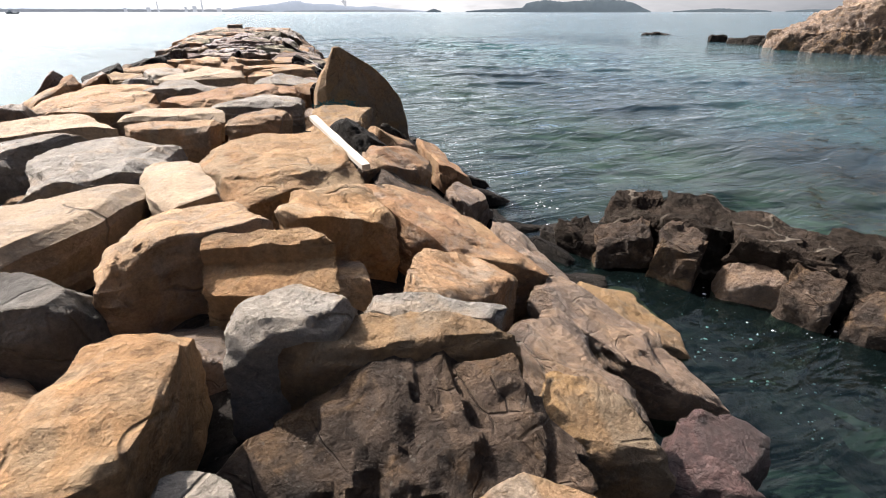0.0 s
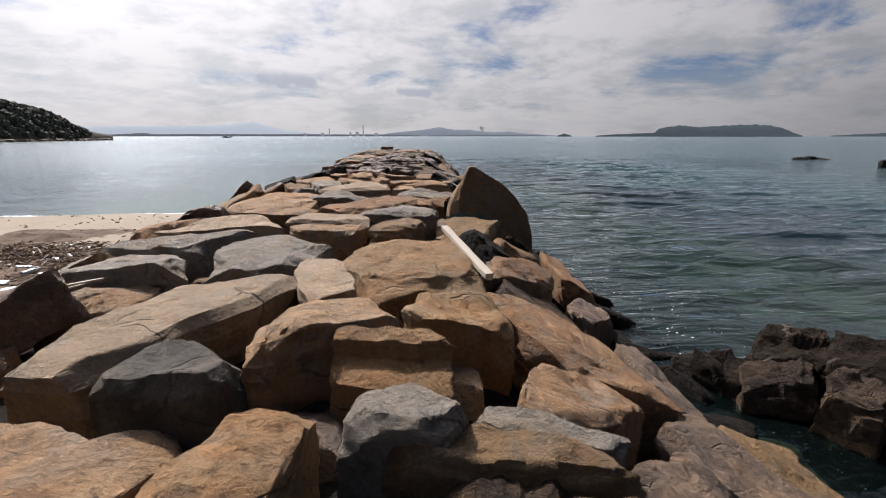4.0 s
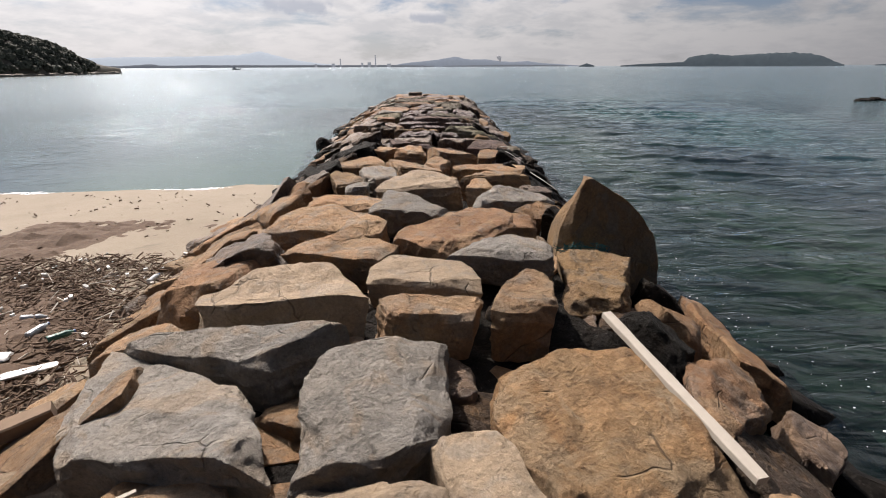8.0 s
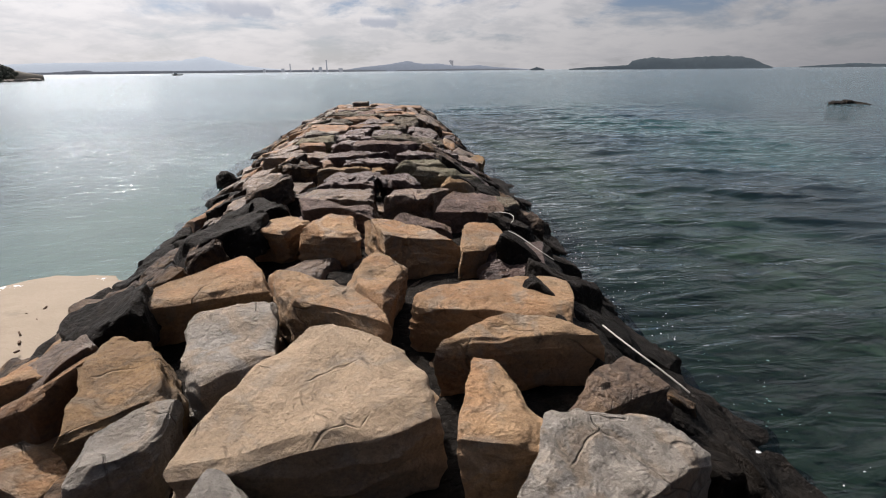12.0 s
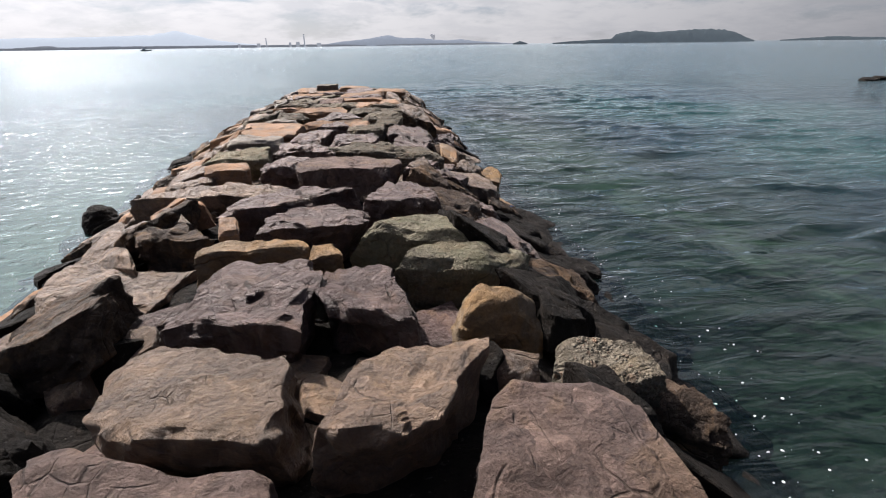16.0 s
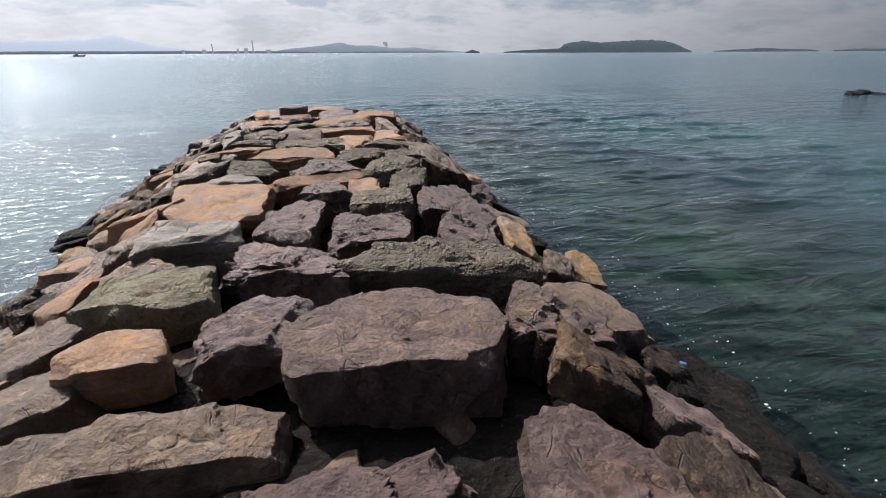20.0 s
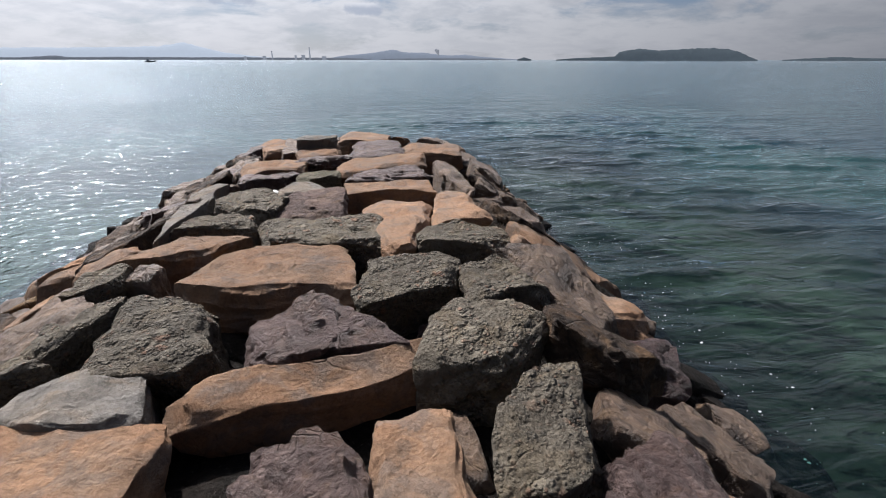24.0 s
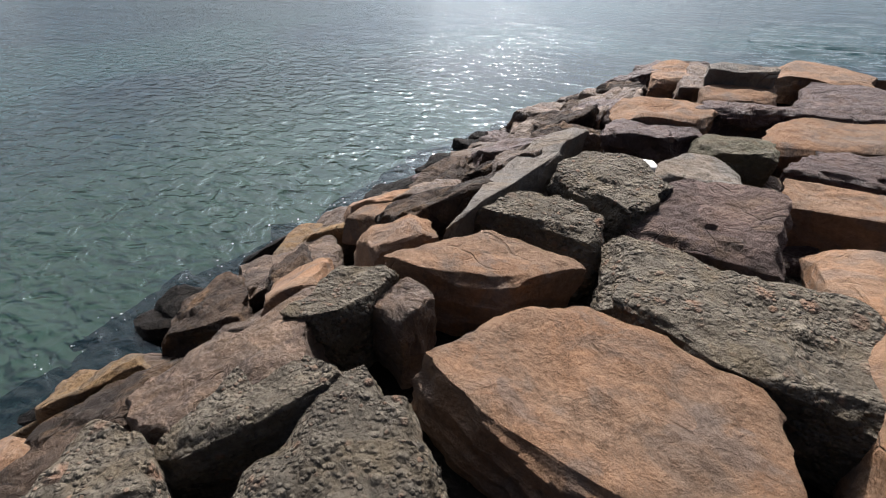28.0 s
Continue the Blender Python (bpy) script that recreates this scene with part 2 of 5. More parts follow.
    if pebbles:
        beds = math_node(t, "ADD", math_node(t, "MULTIPLY", ramp(t, noise_tex(t, co, 3.4, 4.0, 0.6), 0.40, 0.58), 0.75), 0.25)
        for scale, amount in ((10.0, 1.0), (22.0, 0.9), (46.0, 0.7)):
            v = node(t, "ShaderNodeTexVoronoi", {"Scale": scale, "Randomness": 1.0})
            join(t, co, v.inputs["Vector"])
            hue = t.nodes.new("ShaderNodeSeparateColor")
            join(t, v.outputs["Color"], hue.inputs[0])
            body2 = mix(t, hue.outputs[0], (0.030, 0.027, 0.022), (0.20, 0.175, 0.135))
            body2 = mix(t, ramp(t, hue.outputs[1], 0.86, 0.9), body2, (0.195, 0.111, 0.072))
            near = math_node(t, "SUBTRACT", 1.0, ramp(t, v.outputs["Distance"], 0.25, 0.62))
            pick = math_node(t, "MULTIPLY", near, ramp(t, hue.outputs[2], 0.3, 0.5))
            pick = math_node(t, "MULTIPLY", pick, beds)
            col = mix(t, math_node(t, "MULTIPLY", pick, 0.8 * amount * pebbles), col, body2)
            height = math_node(t, "ADD", height, math_node(t, "MULTIPLY", pick, 0.65 * amount * pebbles))
    if veins:
        vw = node(t, "ShaderNodeTexVoronoi", {"Scale": 1.9})
        vw.feature = "DISTANCE_TO_EDGE"
        join(t, cv.outputs[0], vw.inputs["Vector"])
        line = math_node(t, "SUBTRACT", 1.0, ramp(t, math_node(t, "ADD", vw.outputs["Distance"], math_node(t, "MULTIPLY", fine, 0.08)), 0.05, 0.085))
        col = mix(t, math_node(t, "MULTIPLY", math_node(t, "MULTIPLY", line, ramp(t, noise_tex(t, co, 1.3, 3.0), 0.44, 0.6)), veins), col, (0.221, 0.195, 0.163))
        height = math_node(t, "ADD", height, math_node(t, "MULTIPLY", line, 0.15))
    if spots:
        v = ramp(t, noise_tex(t, co, 24.0, 4.0, 0.6), 0.63, 0.70)
        col = mix(t, math_node(t, "MULTIPLY", v, spots), col, (0.273, 0.26, 0.234))
    col = mix(t, 1.0, col, mix(t, tone, (0.30, 0.30, 0.31), (1.62, 1.60, 1.56)), "MULTIPLY")
    hs = t.nodes.new("ShaderNodeHueSaturation")
    join(t, math_node(t, "MULTIPLY_ADD", rnd, 0.4), hs.inputs["Value"])
    hs.inputs["Value"].links[0].from_node.inputs[2].default_value = 0.8
    hs.inputs["Saturation"].default_value = 1.0
    join(t, col, hs.inputs["Color"])
    join(t, hs.outputs[0], b.inputs["Base Color"])
    b.inputs["Roughness"].default_value = rough
    b.inputs["Specular IOR Level"].default_value = sheen if sheen is not None else 0.4 if rough < 0.63 else 0.25
    bump(t, b, height, min(1.0, grain * 1.25), 0.14 if chips >= 0.6 else 0.1)
    return m


def plain(name, colour, rough=0.6, scale=14.0, metal=0.0, relief=0.006, spread=0.25):
    m, t, b = material(name)
    co, rnd = shifted(t, False)
    n = noise_tex(t, co, scale, 7.0, 0.65)
    dark = tuple(c * (1 - spread) for c in colour)
    light = tuple(min(1, c * (1 + spread)) for c in colour)
    join(t, mix(t, n, dark, light), b.inputs["Base Color"])
    b.inputs["Roughness"].default_value, b.inputs["Metallic"].default_value = rough, metal
    bump(t, b, n, 0.4, relief)
    return m


KINDS = {
    "tan": dict(a=(0.268, 0.180, 0.105), b2=(0.25, 0.143, 0.074), stain=(0.195, 0.153, 0.114), patch=(0.202, 0.172, 0.14), grain=0.8, cracks=0.4),
    "gold": dict(a=(0.275, 0.178, 0.094), b2=(0.25, 0.138, 0.062), stain=(0.20, 0.135, 0.08), patch=(0.265, 0.20, 0.13), grain=0.85, cracks=0.35),
    "pale": dict(a=(0.25, 0.189, 0.129), b2=(0.224, 0.17, 0.118), stain=(0.195, 0.169, 0.14), grain=0.55, cracks=0.5),
    "grey": dict(a=(0.179, 0.168, 0.153), b2=(0.195, 0.174, 0.148), stain=(0.15, 0.133, 0.114), patch=(0.215, 0.163, 0.114), grain=0.75, cracks=0.4),
    "rose": dict(a=(0.208, 0.134, 0.086), b2=(0.218, 0.122, 0.067), stain=(0.15, 0.115, 0.09), patch=(0.135, 0.11, 0.094), grain=0.6, cracks=0.35),
    "rust": dict(a=(0.234, 0.133, 0.068), b2=(0.182, 0.101, 0.055), stain=(0.156, 0.13, 0.107), patch=(0.26, 0.176, 0.101), grain=0.75, cracks=0.4),
    "ochre": dict(a=(0.234, 0.146, 0.068), b2=(0.176, 0.114, 0.064), stain=(0.124, 0.094, 0.065), patch=(0.15, 0.127, 0.098), grain=0.8, cracks=0.35),
    "brown": dict(a=(0.135, 0.090, 0.063), b2=(0.160, 0.108, 0.072), stain=(0.07, 0.055, 0.047), patch=(0.21, 0.132, 0.072), rough=0.55, chips=0.9, grain=0.85, cracks=0.25, strata=0.4),
    "dark": dict(a=(0.038, 0.028, 0.022), b2=(0.074, 0.052, 0.038), stain=(0.117, 0.078, 0.049), patch=(0.19, 0.115, 0.058), rough=0.7, chips=1.0, grain=1.0, cracks=0.4, spots=0.2, sheen=0.15),
    "purple": dict(a=(0.104, 0.069, 0.063), b2=(0.132, 0.093, 0.083), stain=(0.075, 0.049, 0.047), patch=(0.18, 0.105, 0.065), rough=0.5, chips=1.0, grain=0.95, cracks=0.25, strata=1.1, sheen=0.28),
    "slab": dict(a=(0.110, 0.080, 0.071), b2=(0.125, 0.086, 0.071), chips=0.8, stain=(0.081, 0.058, 0.054), patch=(0.163, 0.107, 0.068), grain=0.8, cracks=0.3, strata=0.4),
    "slate": dict(a=(0.068, 0.064, 0.058), b2=(0.094, 0.085, 0.075), stain=(0.055, 0.051, 0.046), patch=(0.117, 0.101, 0.085), rough=0.75, grain=0.6, cracks=0.3, chips=0.5, sheen=0.15),
    "red": dict(a=(0.045, 0.026, 0.025), b2=(0.066, 0.036, 0.033), stain=(0.045, 0.029, 0.027), patch=(0.04, 0.03, 0.028), rough=0.6, chips=0.9, grain=0.8, cracks=0.6, strata=0.4),
    "moss": dict(a=(0.12, 0.112, 0.073), b2=(0.143, 0.127, 0.092), stain=(0.078, 0.079, 0.046), patch=(0.156, 0.124, 0.078), grain=0.9, pebbles=0.3, cracks=0.4),
    "conglo": dict(a=(0.118, 0.102, 0.078), b2=(0.094, 0.082, 0.064), stain=(0.111, 0.091, 0.065), patch=(0.13, 0.101, 0.062), grain=1.0, pebbles=0.9, cracks=0.2),
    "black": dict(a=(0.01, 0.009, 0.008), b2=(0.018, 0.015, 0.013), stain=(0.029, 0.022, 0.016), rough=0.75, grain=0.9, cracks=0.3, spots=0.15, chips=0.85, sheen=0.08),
    "crust": dict(a=(0.022, 0.017, 0.013), b2=(0.031, 0.023, 0.018), stain=(0.029, 0.024, 0.019), rough=0.8, grain=1.0, cracks=0.35, spots=0.1, chips=0.8, veins=0.5, sheen=0.06),
}
STONE = {k: stone("stone_" + k, **v) for k, v in KINDS.items()}
RUBBLE = {k: stone("rubble_" + k, joined=True, **KINDS[k]) for k in ("tan", "brown", "black", "purple", "grey", "dark", "rose", "rust", "ochre")}

# ---- mesh helpers ----


def mesh_object(name, verts, faces, mat, parent=None, sharp=38):
    me = bpy.data.meshes.new(name)
    me.from_pydata(verts.tolist() if isinstance(verts, np.ndarray) else verts, [], faces.tolist() if isinstance(faces, np.ndarray) else faces)
    me.materials.append(mat)
    if sharp is not None:
        me.polygons.foreach_set("use_smooth", [True] * len(me.polygons))
        me.set_sharp_from_angle(angle=radians(sharp))
    me.update()
    ob = new(name, me)
    if parent is not None:
        ob.parent = parent
    return ob


def lattice(p, seed):
    """Smooth value noise in -1..1 at the points p."""
    i = np.floor(p).astype(np.int64)
    f = p - i
    f = f * f * f * (f * (f * 6 - 15) + 10)
    total = np.zeros(len(p))
    for dx in (0, 1):
        for dy in (0, 1):
            for dz in (0, 1):
                h = (i[:, 0] + dx) * 374761393 + (i[:, 1] + dy) * 668265263 + (i[:, 2] + dz) * 2147483647 + seed * 144665
                h = (h ^ (h >> 13)) * 1274126177 & 0x7FFFFFFF
                h = (h ^ (h >> 16)) & 0xFFFF
                w = (f[:, 0] if dx else 1 - f[:, 0]) * (f[:, 1] if dy else 1 - f[:, 1]) * (f[:, 2] if dz else 1 - f[:, 2])
                total += w * (h / 32767.5 - 1)
    return total


def fractal(p, seed, octaves=3, rough=0.5):
    total, amp = np.zeros(len(p)), 1.0
    for k in range(octaves):
        total += amp * lattice(p * 2.03 ** k + 17.3 * k, seed + k)
        amp *= rough
    return total


def cube_grid(n):
    """The surface of the cube -1..1, each face cut n by n, closer towards the edges."""
    s = np.linspace(-1, 1, n + 1)
    s = 0.55 * s + 0.45 * np.sin(s * math.pi / 2)
    index, verts, faces = {}, [], []
    for axis in range(3):
        for side in (0, n):
            for i in range(n):
                for j in range(n):
                    quad = []
                    for a, b in ((i, j), (i + 1, j), (i + 1, j + 1), (i, j + 1)):
                        key = [0, 0, 0]
                        key[axis], key[(axis + 1) % 3], key[(axis + 2) % 3] = side, a, b
                        key = tuple(key)
                        if key not in index:
                            index[key] = len(verts)
                            verts.append([s[k] for k in key])
                        quad.append(index[key])
                    faces.append(quad if side else quad[::-1])
    return np.array(verts), np.array(faces)


GRIDS = {n: cube_grid(n) for n in (3, 6, 8, 14, 20, 28, 40, 56)}


def cells(p, seed, flat=0.5):
    """Scooped facets with crisp ridges between them: the lowest of many small tilted bowls, about 0 to 1."""
    i = np.floor(p).astype(np.int64)
    best = np.full(len(p), 9.0)
    for dx in (-1, 0, 1):
        for dy in (-1, 0, 1):
            for dz in (-1, 0, 1):
                j = i + (dx, dy, dz)
                h = j[:, 0] * 374761393 + j[:, 1] * 668265263 + j[:, 2] * 2147483647 + seed * 144665
                h = (h ^ (h >> 13)) * 1274126177 & 0x7FFFFFFF
                h = h ^ (h >> 15)
                a = np.stack([(h & 255), (h >> 8 & 255), (h >> 16 & 255)], 1) / 255.0
                g = (h * 48271) & 0x7FFFFFFF
                b = np.stack([(g & 255), (g >> 8 & 255), (g >> 16 & 255)], 1) / 127.5 - 1
                way = p - j - a
                best = np.minimum(best, flat * (way ** 2).sum(1) + 0.45 * (way * b).sum(1) + 0.5 * a[:, 0])
    return best


def smooth(lo, hi, v):
    v = np.clip((v - lo) / (hi - lo), 0, 1)
    return v * v * (3 - 2 * v)


def boulder(rng, n, w, l, h, yaw=0, skew=0, tu=0, tv=0, sa=0, sb=0, kind="tan", cuts=9, wear=0.045, spread=0.0, step=0.0):
    """A quarried block about its own top centre: a four-sided top of width w and length l (turned, skewed, tapered, tilted), sides h deep, split by random planes."""
    c, faces = GRIDS[n]
    r = wear * rng.uniform(0.6, 1.4)
    inner = np.clip(c, -(1 - r), 1 - r)
    d = c - inner
    p = inner + r * d / np.linalg.norm(d, axis=1)[:, None]
    for k in range(cuts):
        turn = rng.uniform(0, 2 * math.pi)
        rise = (rng.uniform(0.4, 1.3), rng.uniform(-0.25, 0.25), rng.uniform(1.2, 3.0))[k % 3]
        nrm = np.array([math.cos(turn), math.sin(turn), rise])
        nrm /= np.linalg.norm(nrm)
        reach = np.abs(nrm).sum() * (rng.uniform(0.82, 0.95), rng.uniform(0.70, 0.91), rng.uniform(0.84, 0.96))[k % 3]
        p -= np.maximum(p @ nrm - reach, 0)[:, None] * nrm
    if cuts:
        for k in range(12):
            turn = rng.uniform(0, 2 * math.pi)
            nrm = np.array([math.cos(turn), math.sin(turn), rng.uniform(-0.3, 1.6)])
            nrm /= np.linalg.norm(nrm)
            far = p @ nrm
            p -= np.maximum(far - far.max() + rng.uniform(0.03, 0.17), 0)[:, None] * nrm
    u, v, z = p[:, 0], p[:, 1], (p[:, 2] - 1) / 2
    if step:
        z = np.where((v < 0.15 + 0.06 * u) & (z > -0.5), np.minimum(z, -step / h - 0.02 * u), z)
    grow = 1.12 + (rng.uniform(-0.14, 0.03) + spread) * -z
    ya, yb = radians(yaw), radians(yaw + 90 + skew)
    ax, ay, bx, by = w / 2 * math.cos(ya), w / 2 * math.sin(ya), l / 2 * math.cos(yb), l / 2 * math.sin(yb)
    uu, vv = u * (1 + tu * v) * grow, v * (1 + tv * u) * grow
    shift = rng.uniform(-0.06, 0.06, 2)
    q = np.stack([uu * ax + vv * bx + shift[0] * z, uu * ay + vv * by + shift[1] * z, h * z + (sa * u + sb * v) / 2], 1)
    size = (w * l * h) ** (1 / 3)
    bend = int(rng.integers(1, 9999))
    q[:, :2] += np.stack([fractal(q * 1.5 / size + bend + 40 * k, bend + k, 2) for k in range(2)], 1) * 0.042 * size
    q[:, 2] += fractal(q * np.array([1.7, 1.7, 0.4]) / size + bend, bend + 5, 2) * 0.03 * size
    away = q - np.array([0, 0, -h / 2])
    away /= np.linalg.norm(away, axis=1)[:, None] + 1e-6
    seed = int(rng.integers(1, 9999))
    amp = {"tan": 0.04, "gold": 0.04, "rose": 0.045, "pale": 0.025, "grey": 0.04, "slab": 0.03, "conglo": 0.075, "slate": 0.025, "black": 0.04, "red": 0.03}.get(kind, 0.052) * size
    push = fractal(q * 2.2 / size ** 0.7 + seed, seed, 5, 0.56) * amp
    if kind in ("purple", "brown", "dark", "red", "rust", "slab", "crust"):
        lay = rng.normal(size=3) * (1, 1, 0.5)
        lay /= np.linalg.norm(lay)
        s = (q @ lay) / (0.24 * size) + 0.4 * fractal(q * 3 + 5, seed + 7, 3)
        f = s - np.floor(s)
        push += np.minimum(f / 0.72, (1 - f) / 0.28) * (0.045 if kind in ("purple", "dark") else 0.03) * size
    if kind in ("tan", "gold", "pale", "grey", "ochre", "rose"):
        s = q[:, 2] / (0.2 * size) + 0.8 * fractal(q * 2.5 + 9, seed + 9, 2) + (q[:, 0] + q[:, 1]) * 0.4
        f = s - np.floor(s)
        push += np.minimum(f / 0.75, (1 - f) / 0.25) ** 2 * 0.025 * size
    if kind in ("conglo", "moss", "crust", "black"):
        push += np.abs(fractal(q * 9 + seed, seed + 3, 2)) * 0.016 * size ** 0.5
    chip = {"dark": (0.09, 0.036), "black": (0.10, 0.026), "crust": (0.17, 0.06), "purple": (0.13, 0.046), "brown": (0.17, 0.034), "red": (0.16, 0.03), "slab": (0.2, 0.02), "rust": (0.24, 0.016), "ochre": (0.11, 0.016), "moss": (0.10, 0.028),
            "conglo": (0.11, 0.027), "tan": (0.26, 0.016), "gold": (0.2, 0.018), "rose": (0.26, 0.018), "grey": (0.22, 0.016), "pale": (0.3, 0.010), "slate": (0.22, 0.012)}.get(kind)
    if chip and n > 8:
        cell = chip[0] * max(0.6, min(1.2, size / 0.6))
        warp = np.stack([fractal(q * 3 + k * 9, seed + 20 + k, 2) for k in range(3)], 1) * 0.10
        facet = cells((q + warp) / cell, seed, 0.22)
        push += (facet - 0.3) * chip[1] * (-1.8 if kind in ("conglo", "moss") else 2.6) * min(1.2, size / 0.5)
    return q + away * push[:, None], faces


# ---- the run of the breakwater ----


def crest(y):
    return 1.22 + 0.1 * smooth(17, 26, y)


def edge_right(y):
    return 0.3 + 0.85 * smooth(2.2, 6, y) + 0.35 * smooth(7, 14, y) + 1.5 * smooth(18, 31, y)


def edge_left(y):
    return -2.6 + 0.85 * smooth(8, 15, y) + 0.5 * smooth(25, 32, y)


def foot_right(y):
    """Where the seaward slope meets the water."""
    return np.interp(y, [0, 6, 10, 13, 16, 20, 25, 30, 34], [2.6, 2.85, 2.75, 2.85, 3.4, 3.5, 3.95, 4.2, 4.2])


def mound(x, y):
    steep = crest(y) / (foot_right(y) - edge_right(y))
    return crest(y) - steep * np.maximum(0, x - edge_right(y)) - 0.55 * np.maximum(0, edge_left(y) - x) - 0.6 * np.maximum(0, y - 33)


def beach(x, y):
    """Height of sand and sea bed."""
    left = np.where(y < 14, 0.045 * (14 - y), -0.055 * (y - 14))
    left = np.clip(left, -2.6, 0.62) + 0.03 * smooth(-4, -10, x)
    right = np.clip(-0.45 - 0.13 * (x - 3), -4.5, -0.35)
    z = left + (right - left) * smooth(-2.2, 1.5, x)
    back = smooth(-2.5, -9, y)
    return z * (1 - back) + 1.3 * back

# ---- ground: beach and sea bed in one sheet ----
m_sand, t_, b_ = material("sand")
co_ = t_.nodes.new("ShaderNodeTexCoord").outputs["Object"]
n_big = ramp(t_, noise_tex(t_, co_, 0.35, 6.0, 0.6, 0.5), 0.38, 0.66)
n_mid = noise_tex(t_, co_, 3.0, 7.0, 0.65)
n_fine = noise_tex(t_, co_, 90.0, 3.0, 0.7)
c_ = mix(t_, n_big, (0.189, 0.153, 0.111), (0.163, 0.13, 0.091))
c_ = mix(t_, math_node(t_, "MULTIPLY", ramp(t_, noise_tex(t_, co_, 0.9, 7.0, 0.65, 1.0), 0.56, 0.70), 0.55), c_, (0.098, 0.078, 0.052))
xy_ = t_.nodes.new("ShaderNodeSeparateXYZ")
join(t_, co_, xy_.inputs[0])
stony = math_node(t_, "MULTIPLY", ramp(t_, xy_.outputs[0], 0.5, 2.0), math_node(t_, "SUBTRACT", 1.0, ramp(t_, math_node(t_, "ADD", xy_.outputs[0], math_node(t_, "MULTIPLY", n_big, -4.0)), 4.0, 9.0)))
c_ = mix(t_, math_node(t_, "MULTIPLY", stony, 0.92), c_, mix(t_, ramp(t_, n_mid, 0.4, 0.6), (0.008, 0.007, 0.005), (0.029, 0.025, 0.016)))
c_ = mix(t_, 1.0, c_, mix(t_, n_fine, (0.72, 0.72, 0.72), (1.25, 1.25, 1.24)), "MULTIPLY")
join(t_, c_, b_.inputs["Base Color"])
b_.inputs["Roughness"].default_value = 0.9
bump(t_, b_, math_node(t_, "ADD", n_mid, math_node(t_, "MULTIPLY", n_fine, 0.15)), 0.6, 0.05)
gx = np.concatenate([[-4000, -1500, -500, -160, -60, -36, -24], np.arange(-18, 14.01, 0.3), [18, 24, 36, 60, 160, 500, 1500, 4000]])
gy = np.concatenate([[-4000, -1500, -500, -160, -60, -30, -18], np.arange(-10, 46.01, 0.3), [50, 60, 80, 160, 500, 1500, 4000]])
X, Y = np.meshgrid(gx, gy)
flat = np.stack([X.ravel(), Y.ravel()], 1)
Z = beach(flat[:, 0], flat[:, 1])
Z = np.maximum(Z, -6) + 0.03 * fractal(np.c_[flat * 0.6, np.zeros(len(flat))], 5, 3) * (np.abs(flat).max(1) < 60)
gv = np.c_[flat, Z]
nx_ = len(gx)
gi = np.arange(len(gv)).reshape(len(gy), nx_)
gf = np.stack([gi[:-1, :-1].ravel(), gi[:-1, 1:].ravel(), gi[1:, 1:].ravel(), gi[1:, :-1].ravel()], 1)
tagged(mesh_object("ground", gv, gf, m_sand, sharp=None), "pale damp beach sand running down under the sea", "ground", kind="structure")

# ---- sea: one rippled sheet to the horizon ----
m_sea = bpy.data.materials.new("sea_water")
m_sea.use_nodes = True
t_ = m_sea.node_tree
t_.nodes.clear()
out_ = t_.nodes.new("ShaderNodeOutputMaterial")
co_ = t_.nodes.new("ShaderNodeTexCoord").outputs["Object"]


def stretched(turn, sx, sy):
    mp = node(t_, "ShaderNodeMapping", {"Rotation": (0, 0, radians(turn)), "Scale": (sx, sy, 1)})
    join(t_, co_, mp.inputs[0])
    return mp.outputs[0]


swell = noise_tex(t_, stretched(-10, 0.30, 1.05), 1.0, 2.0, 0.5, 0.5)
chop = noise_tex(t_, stretched(6, 1.2, 3.6), 1.0, 3.0, 0.58, 0.6)
rip = noise_tex(t_, stretched(-24, 5.0, 9.0), 1.0, 2.0, 0.5)
lively = noise_tex(t_, stretched(24, 2.9, 4.3), 1.0, 2.0, 0.55, 0.6)
broad = noise_tex(t_, stretched(-12, 0.05, 0.22), 1.0, 3.0, 0.6, 0.5)
hgt = math_node(t_, "ADD", math_node(t_, "ADD", math_node(t_, "MULTIPLY", swell, 0.15), math_node(t_, "MULTIPLY", broad, 0.30)), math_node(t_, "ADD", math_node(t_, "MULTIPLY", chop, 0.085), math_node(t_, "MULTIPLY", rip, 0.013)))
side_ = t_.nodes.new("ShaderNodeSeparateXYZ")
join(t_, co_, side_.inputs[0])
off_ = t_.nodes.new("ShaderNodeVectorMath")
off_.operation = "DISTANCE"
off_.inputs[1].default_value = (0, 18, 0)
join(t_, co_, off_.inputs[0])
lee = math_node(t_, "MULTIPLY", math_node(t_, "SUBTRACT", 1.0, ramp(t_, side_.outputs[0], -6.0, 0.0)), math_node(t_, "SUBTRACT", 1.0, ramp(t_, off_.outputs["Value"], 18.0, 60.0)))
hgt = math_node(t_, "MULTIPLY", hgt, math_node(t_, "SUBTRACT", 1.0, math_node(t_, "MULTIPLY", lee, 0.88)))
hgt = math_node(t_, "ADD", hgt, math_node(t_, "MULTIPLY", lively, math_node(t_, "MULTIPLY", lee, math_node(t_, "ADD", math_node(t_, "MULTIPLY", ramp(t_, side_.outputs[1], 15.0, 27.0), 0.06), 0.022))))
bp = node(t_, "ShaderNodeBump", {"Strength": 1.0, "Distance": 1.0})
join(t_, hgt, bp.inputs["Height"])
clear = node(t_, "ShaderNodeBsdfTransparent", {"Color": (0.44, 0.68, 0.63, 1)})
deep = node(t_, "ShaderNodeBsdfDiffuse")
